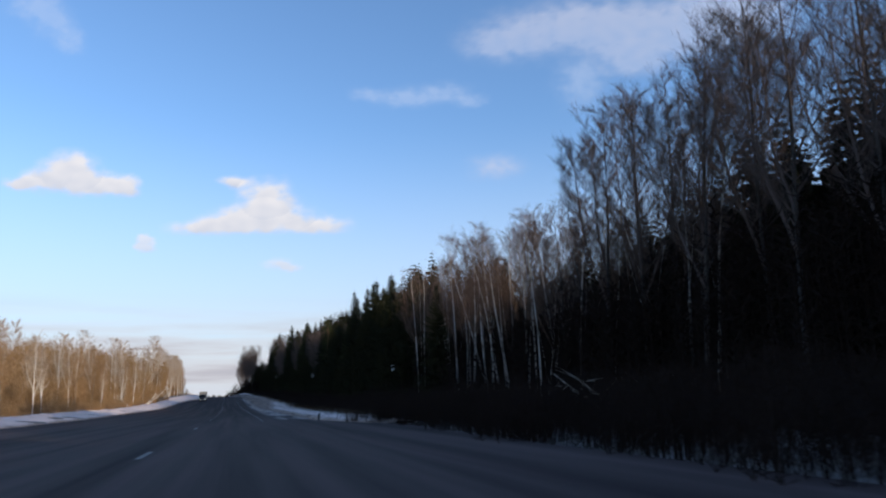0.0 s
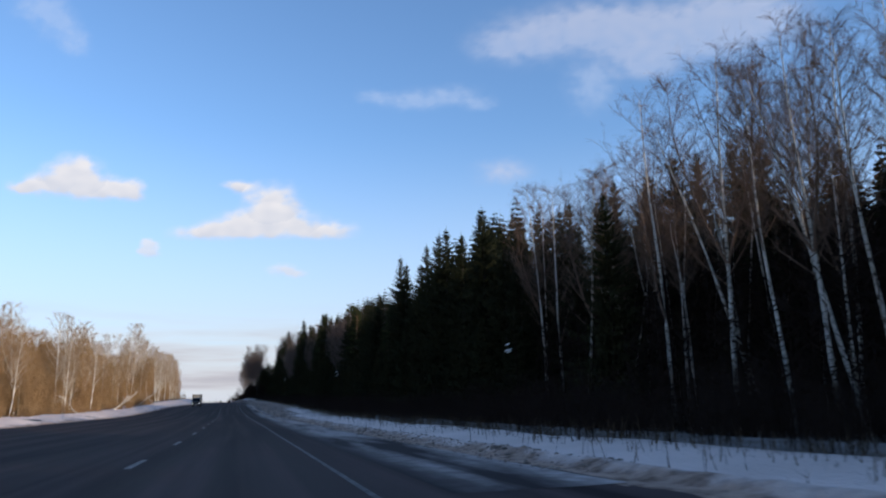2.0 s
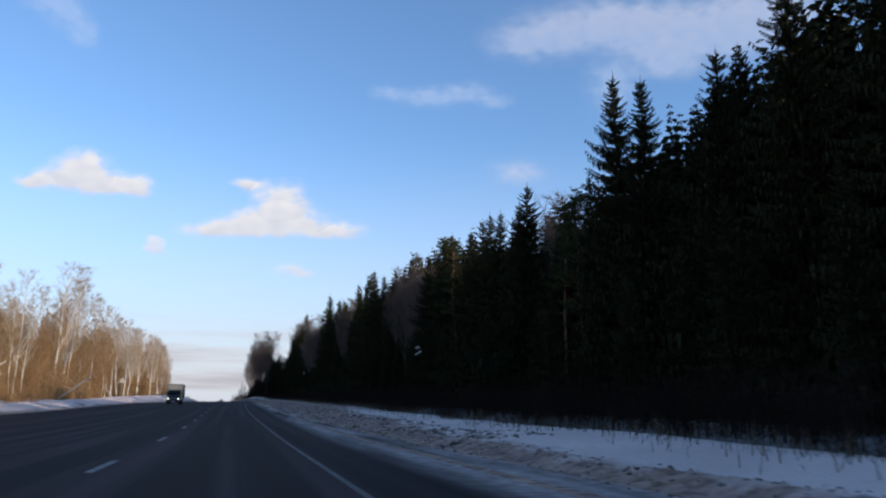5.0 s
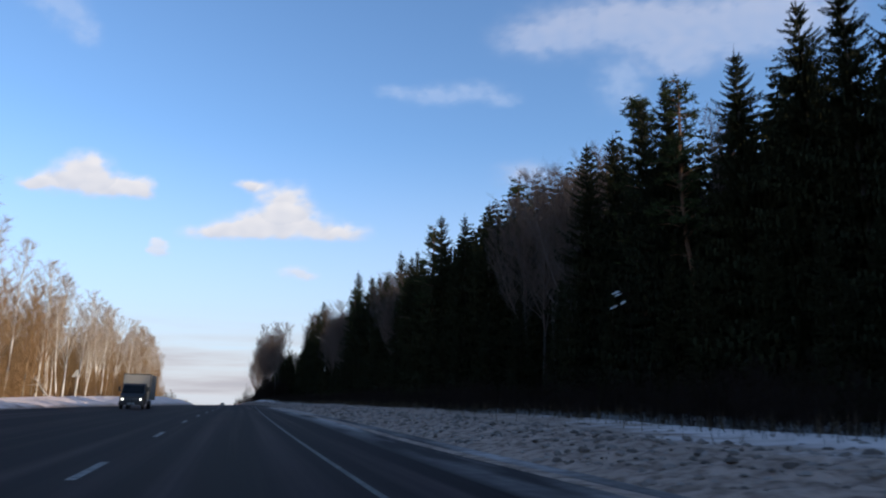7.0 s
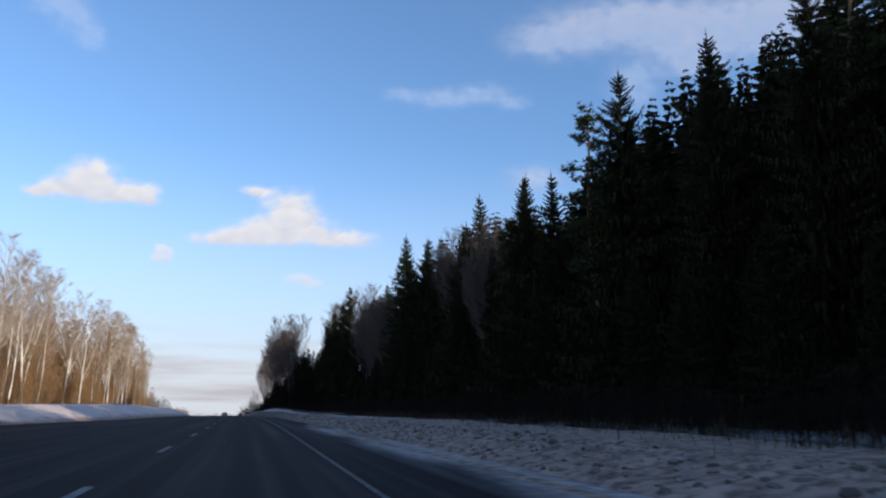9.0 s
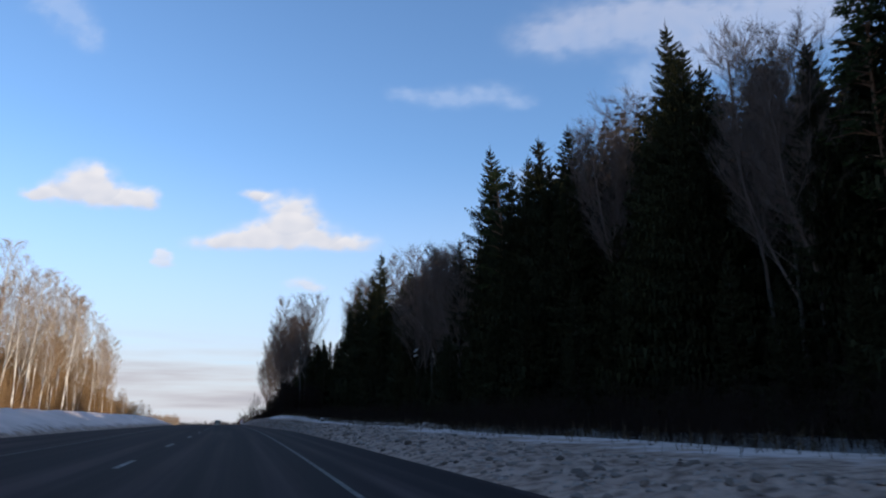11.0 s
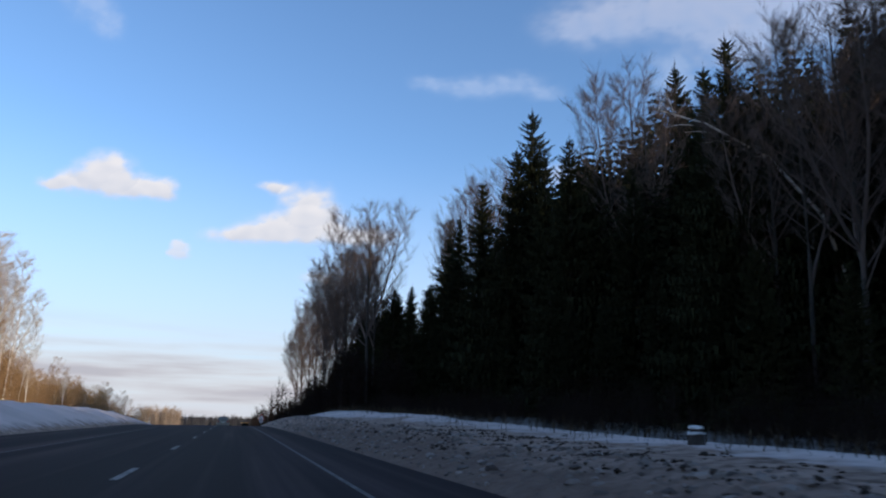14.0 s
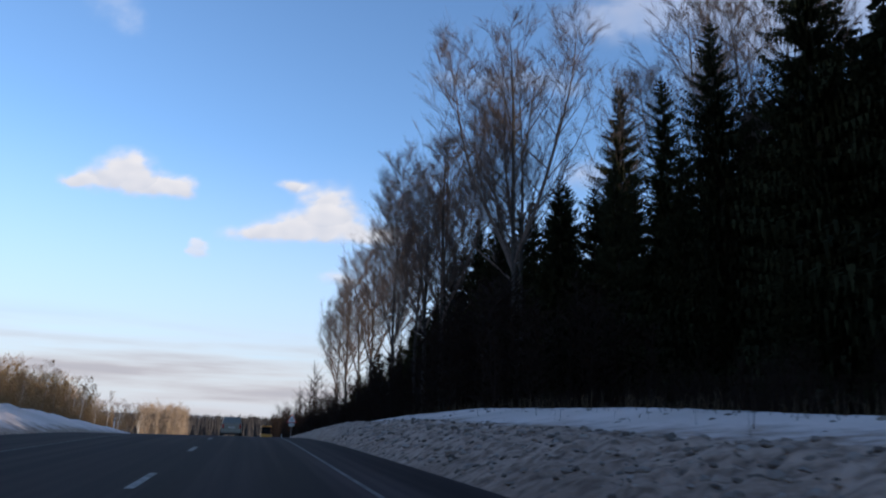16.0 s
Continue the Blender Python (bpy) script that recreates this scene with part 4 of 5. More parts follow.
# dead spruces with snow caught on their broken boughs, at the front of the wood
def snag(s, n, lie):
    rng = random.Random(int(s))
    root = thing("dead_spruce", "slim dead spruce with snow lying on broken boughs", "tree", "dead spruces")
    h = lie + 1.6
    tr = Shape()
    tr.tube([(0, 0, -0.3), (0.06, 0.03, h * 0.5), (0, 0.05, h)], [0.06, 0.04, 0.015], 6)
    part("trunk", tr.mesh("trunk", M_SHADED_TWIG, True), None, root)
    for k in range(6):
        a = 2.6 + k * 0.35 + rng.uniform(-0.2, 0.2)
        z = lie + rng.uniform(-0.7, 0.5)
        out = Vector((math.cos(a), math.sin(a), 0))
        tip = Vector((0, 0, z)) + out * rng.uniform(0.9, 1.5) - UP * 0.15
        br = Shape()
        br.tube([Vector((0, 0, z + 0.1)), Vector((0, 0, z + 0.1)).lerp(tip, 0.5) + UP * 0.08, tip], [0.035, 0.025, 0.008], 4)
        part("bough", br.mesh("bough", M_SHADED_TWIG), None, root)
        if k < 4:
            bm = bmesh.new()
            c = Vector((0, 0, z + 0.1)).lerp(tip, 0.62) + UP * 0.12
            bmesh.ops.create_icosphere(bm, subdivisions=2, radius=1.0)
            for v in bm.verts:
                v.co = v.co * (1.0 + 0.75 * noise.noise(v.co * 2.3 + Vector((k * 3.7, s, 0))))
                v.co = Vector((v.co.x * 0.24, v.co.y * 0.11, v.co.z * (0.09 if v.co.z > 0 else 0.05) - 0.10 * v.co.x))
            bmesh.ops.transform(bm, matrix=Matrix.Translation(c) @ Matrix.Rotation(a, 4, "Z"), verts=bm.verts[:])
            part("snow_load", bm, M_WHITE, root, "cushion of white snow")
    root.matrix_basis = Matrix.Translation(at(s, n, side_h(s, n) - 0.05))
    return root


for s, n, lie in ((209.3, 22.9, 6.9), (107.5, 23.6, 6.2), (358.0, 23.2, 8.6)):
    snag(s, n, lie)

# a birch bent over by snow, and a stump on the bank
bent = thing("bent_birch", "pale bare birch bent over by snow among dark spruces", "fallen tree")
bt = Shape()
bt.tube([Vector(p) for p in ((0, 0, -0.5), (0.5, 0.4, 6.0), (-0.2, 1.4, 11.0), (-1.8, 3.0, 14.6), (-4.2, 5.0, 17.2), (-6.4, 6.4, 18.4))], [0.15, 0.13, 0.11, 0.09, 0.06, 0.02], 7)
part("trunk", bt.mesh("trunk", M_BIRCH, True), None, bent)
for k in range(7):
    b = Vector((-1.8, 3.0, 14.6)).lerp(Vector((-6.4, 6.4, 18.4)), k / 6)
    br = Shape()
    d = (rnd_dir(rng, 0.4) + Vector((-0.7, 0.5, 0.2))).normalized()
    br.tube([b, b + d * 0.8 + UP * 0.1, b + d * rng.uniform(1.4, 2.2)], [0.03, 0.02, 0.006], 4)
    part("branch", br.mesh("branch", M_BIRCH), None, bent)
bent.matrix_basis = Matrix.Translation(at(371.5, 29.0, side_h(371.5, 29.0)))

stump = thing("tree_stump", "weathered stump capped with layered snow on the bank", "stump")
bm = bmesh.new()
bmesh.ops.create_cone(bm, cap_ends=True, segments=14, radius1=0.30, radius2=0.22, depth=0.75)
for v in bm.verts:
    v.co += Vector((v.co.x, v.co.y, 0)) * 0.25 * noise.noise(v.co * 4.0) + UP * 0.05 * noise.noise(v.co * 6.0)
part("trunk", bm, M_BARK, stump)
for z, r in ((0.38, 0.27), (0.20, 0.30)):
    bm = bmesh.new()
    bmesh.ops.create_icosphere(bm, subdivisions=2, radius=1.0)
    for v in bm.verts:
        v.co = v.co * (1.0 + 0.25 * noise.noise(v.co * 2.0 + Vector((z * 9, 0, 0))))
        v.co = Vector((v.co.x * r, v.co.y * r, v.co.z * 0.08 + z))
    part("snow_cap", bm, M_WHITE, stump, "cap of old snow")
stump.matrix_basis = Matrix.Translation(at(359.2, 11.2, right_rise(359.2, 0, 11.2) + 0.12)) @ Matrix.Scale(0.75, 4)

# ---------------------------------------------------------------- small growth and clods on the banks
weeds = Shape()
for k in range(6500):
    s = rng.uniform(44, 440)
    n = float(wood_edge(s)) + min(rng.gauss(0.0, 0.7), 1.4) - (rng.uniform(0.0, 2.5) if k % 6 == 0 else 0.0)
    b = at(s, n, right_rise(s, 0, n) - 0.05)
    h = rng.uniform(0.15, 0.85)
    d = Vector((rng.uniform(-0.3, 0.3), rng.uniform(-0.3, 0.3), 1)).normalized()
    weeds.blade(b, b + d * h, 0.025, rnd_dir(rng, 0.0))
    weeds.blade(b + d * h * 0.5, b + d * h * 0.7 + rnd_dir(rng, 0.3) * 0.15, 0.02, rnd_dir(rng, 0.0))
tagged(new("dry_weeds", weeds.mesh("dry_weeds", M_WEED)), "dry brown weed stalks poking through the snow", "weeds", kind="stuff")

clods = Shape()
ICO = bmesh.new()
bmesh.ops.create_icosphere(ICO, subdivisions=1, radius=1.0)
ICO_V, ICO_F = [v.co.copy() for v in ICO.verts], [[v.index for v in f.verts] for f in ICO.faces]
ICO.free()
for k in range(11000):
    s = rng.uniform(60, 428)
    u = min(abs(rng.gauss(1.0, 0.6)), 1.9) if s < 140 else rng.uniform(0.1, 3.6)
    n = float(right_edge(s)) + u
    c = at(s, n, right_rise(s, 0, n))
    r = rng.choice((0.03, 0.035, 0.04, 0.05, 0.06, 0.08, 0.10)) * rng.uniform(0.7, 1.3) * (0.55 if s < 140 else 1.0)
    i0 = len(clods.v)
    q = Euler((rng.uniform(0, 6), rng.uniform(0, 6), rng.uniform(0, 6))).to_matrix()
    sc = Vector((rng.uniform(0.7, 1.5), rng.uniform(0.7, 1.3), rng.uniform(0.5, 0.9)))
    for v in ICO_V:
        w = q @ (v * rng.uniform(0.75, 1.2) * r)
        clods.v.append((c.x + w.x * sc.x, c.y + w.y * sc.y, c.z + w.z * sc.z))
    clods.f += [tuple(i0 + j for j in f) for f in ICO_F]
for k in range(380):          # bigger broken lumps lying on the bank
    s = rng.uniform(150, 428)
    n = float(right_edge(s)) + rng.uniform(2.0, 7.0)
    c = at(s, n, right_rise(s, 0, n) - 0.03)
    r = rng.uniform(0.06, 0.13)
    i0 = len(clods.v)
    q = Euler((rng.uniform(0, 6), rng.uniform(0, 6), rng.uniform(0, 6))).to_matrix()
    for v in ICO_V:
        w = q @ (v * rng.uniform(0.7, 1.25) * r)
        clods.v.append((c.x + w.x * 1.2, c.y + w.y * 1.2, c.z + w.z * 0.7))
    clods.f += [tuple(i0 + j for j in f) for f in ICO_F]
rng2 = random.Random(71)


def lump(shape, c, r, flat):
    """One broken, uneven block pressed into the bank at c."""
    i0 = len(shape.v)
    q = Euler((rng2.uniform(0, 6), rng2.uniform(0, 6), rng2.uniform(0, 6))).to_matrix()
    for v in ICO_V:
        w = q @ (v * rng2.uniform(0.6, 1.25) * r)
        shape.v.append((c.x + w.x * 1.2, c.y + w.y * 1.3, c.z + w.z * flat))
    shape.f += [tuple(i0 + j for j in f) for f in ICO_F]


for k in range(34):           # heaps pushed up along the crest, each a pile of small blocks
    s = rng2.uniform(310, 348)
    n = float(wood_edge(s)) + rng2.uniform(-0.9, 0.3)
    for j in range(rng2.randint(4, 11)):
        ds, dn = rng2.gauss(0, 0.32), rng2.gauss(0, 0.22)
        lump(clods, at(s + ds, n + dn, right_rise(s + ds, 0, n + dn) + rng2.uniform(0.0, 0.16)), rng2.uniform(0.07, 0.17), 0.8)
earth = Shape()
for k in range(3600):         # frozen earth scraped up with the snow
    s = rng2.gauss(364, 9) if k % 5 else rng2.uniform(312, 350)
    n = float(right_edge(s)) + rng2.uniform(1.4, 5.4)
    if noise.noise(Vector((s * 0.8, n * 1.1, 6))) > 0.05:
        lump(earth, at(s, n, right_rise(s, 0, n)), 0.02 + 0.05 * rng2.random() ** 2.5, 0.9)
tagged(new("earth_clods", earth.mesh("earth_clods", M_EARTH)), "dark frozen earth clods strewn over the snow bank", "earth clods", kind="stuff")
tagged(new("snow_clods", clods.mesh("snow_clods", M_CLOD)), "dirty frozen snow clods thrown up by the plough", "snow clods", kind="stuff")

# ---------------------------------------------------------------- far woods
def far_woods(name, label, mat, spots, hmin, hmax, conifer):
    sh = Shape()
    for x, y, z in spots:
        h = rng.uniform(hmin, hmax)
        if conifer:
            for k in range(7):
                u = k / 7
                r = h * 0.16 * (1 - u) + 0.2
                i0 = len(sh.v)
                for j in range(7):
                    a = j * 0.897 + k
                    sh.v.append((x + math.cos(a) * r * rng.uniform(0.6, 1.2), y + math.sin(a) * r * rng.uniform(0.6, 1.2), z + h * u * 0.95 + rng.uniform(-0.4, 0.2)))
                sh.v.append((x, y, z + h * (u + 0.24)))
                sh.f += [(i0 + j, i0 + (j + 1) % 7, i0 + 7) for j in range(7)]
        else:
            b = Vector((x, y, z))
            t = b + Vector((rng.uniform(-1, 1), rng.uniform(-1, 1), h))
            sh.tube([b, t], [0.14, 0.03], 3)
            for k in range(46):
                c = b.lerp(t, rng.uniform(0.25, 0.95))
                d = (rnd_dir(rng, 0.3) + UP * rng.uniform(0.5, 1.4)).normalized()
                sh.blade(c, c + d * h * rng.uniform(0.10, 0.24), 0.10, d.cross(rnd_dir(rng)).normalized())
    return tagged(new(name, sh.mesh(name, mat)), label, "woods", kind="stuff")


def spots(count, s0, s1, n0, n1):
    out = []
    for k in range(count):
        s, n = rng.uniform(s0, s1), rng.uniform(n0, n1)
        p = at(s, n, 0)
        out.append((p.x, p.y, p.z - 0.5))
    return out


def wood_spots(count, s0, s1, n0, n1, f):
    """Places in the depth of the wood, with the tree height there."""
    out = []
    for k in range(count):
        s, n = rng.uniform(s0, s1), n0 + (n1 - n0) * rng.random() ** 1.3
        p = at(s, n, side_h(s, n))
        out.append((p.x, p.y, p.z - 0.5, max(4.0, (float(skyline(s)) - p.z) * f * min(n / 26.0, 1.5) * rng.uniform(0.72, 1.0))))
    return out


def deep_wood(name, label, mat, places):
    """The crowded dark trees behind the edge of the wood, joined."""
    sh = Shape()
    for x, y, z, h in places:
        sh.tube([(x, y, z), (x, y, z + h * 0.9)], [0.16, 0.03], 4)
        a0 = rng.uniform(0, 6)
        for k in range(24):
            u = 0.05 + 0.94 * (k / 24) ** 0.62
            r = h * 0.19 * (1 - u) ** 0.85 + 0.05
            for j in range(6):
                a = a0 + j * 1.047 + k * 0.5 + rng.uniform(-0.3, 0.3)
                b0, r1 = Vector((x, y, z + h * (u + 0.03) + rng.uniform(-0.35, 0.25) * (1.15 - u))), r * rng.uniform(0.6, 1.25)
                c = b0 + Vector((math.cos(a) * r1, math.sin(a) * r1, -r1 * (0.55 - 0.6 * u) - rng.uniform(0, 0.25)))
                sd = Vector((-math.sin(a), math.cos(a), 0)) * (r1 * 0.22)
                i0 = len(sh.v)
                sh.v += [tuple(b0), tuple(c * 0.62 + b0 * 0.38 - sd), tuple(c), tuple(c * 0.62 + b0 * 0.38 + sd), tuple(c * 0.6 + b0 * 0.4 - UP * r1 * 0.45)]
                sh.f += [(i0, i0 + 1, i0 + 2, i0 + 3), (i0, i0 + 4, i0 + 2)]
    return tagged(new(name, sh.mesh(name, mat)), label, "woods", kind="stuff")


def deep_thicket(name, label, mat, places):
    """Crowded saplings and twigs inside the bare wood, joined."""
    sh = Shape()
    for x, y, z, h in places:
        for j in range(7):
            a, r = rng.uniform(0, 6.28), rng.uniform(0, 1.4)
            b0 = Vector((x + math.cos(a) * r, y + math.sin(a) * r, z))
            t0 = b0 + Vector((rng.uniform(-0.7, 0.7), rng.uniform(-0.7, 0.7), h * rng.uniform(0.7, 1.0)))
            sh.tube([b0, t0], [0.035, 0.008], 3)
            for q in range(34):
                c = b0.lerp(t0, rng.uniform(0.1, 1.0))
                d = (rnd_dir(rng, 0.3) + UP * rng.uniform(0.3, 1.2)).normalized()
                sh.blade(c, c + d * rng.uniform(0.5, 1.4), 0.075, d.cross(rnd_dir(rng)).normalized())
    return tagged(new(name, sh.mesh(name, mat)), label, "woods", kind="stuff")


deep_thicket("deep_thicket", "crowded saplings inside the bare wood, coloured for deep shade", M_SHADED_TWIG, wood_spots(330, 2, 58, 27.5, 40, 0.62) + wood_spots(330, 55, 95, 30.0, 42, 0.70) + wood_spots(170, 92, 116, 29, 42, 0.70) + wood_spots(420, -30, 110, 26, 64, 0.62) + [w for w in wood_spots(260, 104, 190, 27, 66, 0.6) if w[1] < 114 + (w[0] - 26) * 2.2])
deep_thicket("dark_thicket", "leafless thicket where the road dips away, coloured for deep shade", M_SHADED_TWIG, [(road_x(s) + n, s, at(s, n, side_h(s, n) - 0.5).z, float(np.interp(s, (425, 450, 480, 520, 580), (9, 9, 8, 7, 6))) * rng.uniform(0.7, 1.0)) for s, n in ((rng.uniform(425, 580), rng.uniform(11.5, 20)) for k in range(260))])
# The last batch, unseen behind the start, is added to block the sun.
deep_wood("deep_wood", "crowded dark conifers deep inside the wood", M_NEEDLE, [w for w in wood_spots(1850, 112, 560, 31, 62, 1.02) if w[1] > 114 + (w[0] - 26) * 2.2 and not any(a < w[1] < c for a, c in GLADES)] + wood_spots(220, 460, 640, 18, 40, 0.80) + wood_spots(300, 2, 116, 35, 50, 0.78) + wood_spots(300, -90, 3, 26, 60, 0.95))
far_woods("far_birch_grove", "sunlit tan birch grove beyond the dip in the road", M_TWIG_LIT, spots(190, 622, 660, -31, -17.5), 11, 14, False)
far_woods("far_conifers", "dark distant conifer forest on the far slope", M_FARWOOD, spots(2600, 820, 1250, -300, 60), 12, 17, True)
far_woods("far_roadside_trees", "bare dark roadside trees where the road dips away", M_SHADED_TWIG, spots(420, 505, 720, 10, 34), 8, 14, False)
far_woods("wood_behind_right", "dark conifers in the depth of the wood", M_NEEDLE, spots(620, 150, 620, 64, 150), 11, 16, True)
far_woods("wood_behind_left", "bare tan trees in the depth of the wood", M_BRUSH_LIT, spots(420, 30, 520, -105, -40), 6, 9, False)
far_woods("far_left_trees", "sunlit bare trees along the falling road", M_BRUSH_LIT, spots(220, 500, 548, -60, -28), 8, 11, False)
far_woods("far_conifers_right", "dark conifers behind the roadside trees", M_NEEDLE, spots(260, 480, 900, 30, 120), 10, 16, True)

# ---------------------------------------------------------------- road signs and posts
def warning_sign(s, n, height, back, plate=False):
    root = thing("road_sign", "triangular road sign on a steel post, seen from behind" if back else "triangular warning sign with a plate below on a steel post", "road sign")
    face = -1 if not back else 1
    part("post", cyl_bm((0, 0, height / 2 - 0.3), 0.04, height + 0.6, "Z", 12), M_STEEL, root)

    def tri(r, d, y):
        bm = bmesh.new()
        lo = [bm.verts.new((math.sin(a) * r, y, height - 0.45 + math.cos(a) * r)) for a in (0, 2.0944, 4.18879)]
        hi = [bm.verts.new((v.co.x, y + d, v.co.z)) for v in lo]
        bm.faces.new(lo)
        bm.faces.new(hi[::-1])
        for i in range(3):
            bm.faces.new((lo[i], hi[i], hi[(i + 1) % 3], lo[(i + 1) % 3]))
        bmesh.ops.recalc_face_normals(bm, faces=bm.faces[:])
        bmesh.ops.bevel(bm, geom=[e for e in bm.edges if abs(e.verts[0].co.y - e.verts[1].co.y) > 1e-5], offset=0.08, segments=3, affect="EDGES")
        return bm

    y0 = -0.06 if not back else 0.05
    part("plate", tri(0.76, 0.02, y0), M_SIGNBACK if back else M_RED, root, "bare grey sign back" if back else "red-bordered plate")
    if not back:
        part("panel", tri(0.57, 0.006, y0 - 0.008), M_WHITE, root, "white centre panel")
        part("symbol", box_bm(-0.05, 0.05, y0 - 0.014, y0 - 0.009, height - 0.62, height - 0.32, 0.0), M_DARK, root)
    if plate:
        part("plate_below", box_bm(-0.35, 0.35, -0.06, -0.04, height - 1.25, height - 0.9, 0.004), M_WHITE, root, "white plate")
        part("bar", box_bm(-0.24, 0.24, -0.066, -0.061, height - 1.11, height - 1.04, 0.0), M_DARK, root)
    root.matrix_basis = Matrix.Translation(at(s, n, side_h(s, n) - 0.05))
    return root


warning_sign(283, -22.6, 3.6, True)
warning_sign(487.7, 6.0, 3.6, False, True)


def delineator(s, n, sunk=0.0, mat=M_WHITE):
    root = thing("delineator_post", "slim plastic roadside marker post standing in snow", "marker post", "marker posts")
    part("post", box_bm(-0.06, 0.06, -0.03, 0.03, -0.4, 1.0, 0.015), mat, root)
    part("band", box_bm(-0.063, 0.063, -0.033, 0.033, 0.72, 0.9, 0.012), M_DARK, root)
    root.matrix_basis = Matrix.Translation(at(s, n, (left_rise(s, 0, n) if n < 0 else right_rise(s, 0, n)) - sunk))
    return root


delineator(381, -12.6)
delineator(470, -12.6)
delineator(494, 5.2)
delineator(52.0, 5.5, 0.5, M_DARK)["label"] = "stubby dark roadside marker post stuck in snow"

# ---------------------------------------------------------------- vehicles
def wheel(parent, x, y, r, w):
    t = part("wheel", cyl_bm((x, y, r), r, w, "X", 24, 0.04), M_RUBBER, parent, "black tyre")
    sg = 1 if x > 0 else -1
    part("rim", cyl_bm((x + sg * (w / 2 + 0.004), y, r), r * 0.62, 0.012, "X", 16), M_RIM, t)


def ring(w0, w1, z0, z1, zc):
    """A car-like cross-section: sill, belt and roof widths."""
    return [(-w0, z0), (w0, z0), (w0 * 1.02, zc), (w1, z1), (-w1, z1), (-w0 * 1.02, zc)]


def hatchback(s, n, label, paint, oncoming=False):
    root = thing("car", label, "car", "cars on the road")
    body = loft_bm([(0.0, ring(0.78, 0.70, 0.32, 0.98, 0.62)), (0.10, ring(0.83, 0.74, 0.28, 1.02, 0.62)), (1.0, ring(0.85, 0.78, 0.26, 1.02, 0.62)), (3.0, ring(0.85, 0.78, 0.26, 1.0, 0.62)),
                    (3.8, ring(0.82, 0.72, 0.28, 0.88, 0.6)), (4.1, ring(0.74, 0.60, 0.34, 0.72, 0.55))], 0.05)
    part("body", body, paint, root)
    cabin = loft_bm([(0.04, [(-0.74, 0.98), (0.74, 0.98), (0.70, 1.10), (-0.70, 1.10)]), (0.32, [(-0.76, 0.98), (0.76, 0.98), (0.60, 1.56), (-0.60, 1.56)]),
                     (1.9, [(-0.77, 0.98), (0.77, 0.98), (0.61, 1.60), (-0.61, 1.60)]), (2.5, [(-0.76, 0.98), (0.76, 0.98), (0.58, 1.50), (-0.58, 1.50)]), (3.25, [(-0.72, 0.96), (0.72, 0.96), (0.66, 1.02), (-0.66, 1.02)])], 0.05)
    part("cabin", cabin, paint, root)
    bm = bmesh.new()
    bm.faces.new([bm.verts.new(c) for c in ((-0.60, 0.055, 1.06), (0.60, 0.055, 1.06), (0.52, 0.285, 1.50), (-0.52, 0.285, 1.50))])
    bmesh.ops.solidify(bm, geom=bm.faces[:], thickness=0.03)
    part("rear_window", bm, M_GLASS, root, "dark rear window")
    for sg in (-1, 1):
        bm = bmesh.new()
        bm.faces.new([bm.verts.new(c) for c in ((sg * 0.778, 0.35, 1.06), (sg * 0.778, 2.7, 1.05), (sg * 0.632, 2.2, 1.50), (sg * 0.632, 0.48, 1.50))])
        bmesh.ops.solidify(bm, geom=bm.faces[:], thickness=0.02)
        part("side_window", bm, M_GLASS, root)
        part("tail_lamp", box_bm(sg * 0.66 - 0.085, sg * 0.66 + 0.085, -0.02, 0.06, 0.66, 0.99, 0.03), M_TAIL, root, "red tail lamp")
        part("mirror", box_bm(sg * 0.93 - 0.09, sg * 0.93 + 0.09, 2.35, 2.5, 1.0, 1.14, 0.04), M_DARK, root)
        part("headlamp", box_bm(sg * 0.52 - 0.10, sg * 0.52 + 0.10, 4.02, 4.12, 0.58, 0.70, 0.03), M_LAMP, root, "lit white headlamp")
        for y in (0.75, 3.25):
            wheel(root, sg * 0.74, y, 0.30, 0.19)
    part("bumper", box_bm(-0.80, 0.80, -0.08, 0.12, 0.30, 0.50, 0.04), paint, root)
    part("bumper_strip", box_bm(-0.74, 0.74, -0.09, 0.0, 0.24, 0.33, 0.02), M_DARK, root)
    part("number_plate", box_bm(-0.26, 0.26, -0.03, 0.0, 0.68, 0.79, 0.004), M_WHITE, root, "white plate")
    part("bar", box_bm(-0.20, 0.20, -0.036, -0.031, 0.71, 0.76, 0.0), M_DARK, root)
    part("rear_wiper", box_bm(-0.02, 0.36, 0.03, 0.05, 1.05, 1.07, 0.0), M_DARK, root)
    p = at(s, n, 0.004)
    slope = math.atan((at(s + 4, n).z - p.z) / 4)
    turn = math.atan2(-(at(s + 4, n).x - p.x), 4)
    root.matrix_basis = Matrix.LocRotScale(p, Euler((-slope if oncoming else slope, 0, turn + (math.pi if oncoming else 0.0))), None)
    return root


hatchback(452, -1.0, "silver-beige compact people carrier driving ahead on the road", M_CARPAINT)
hatchback(532, -8.2, "small dark car coming up the hill with lit headlamps", M_CAB, True)


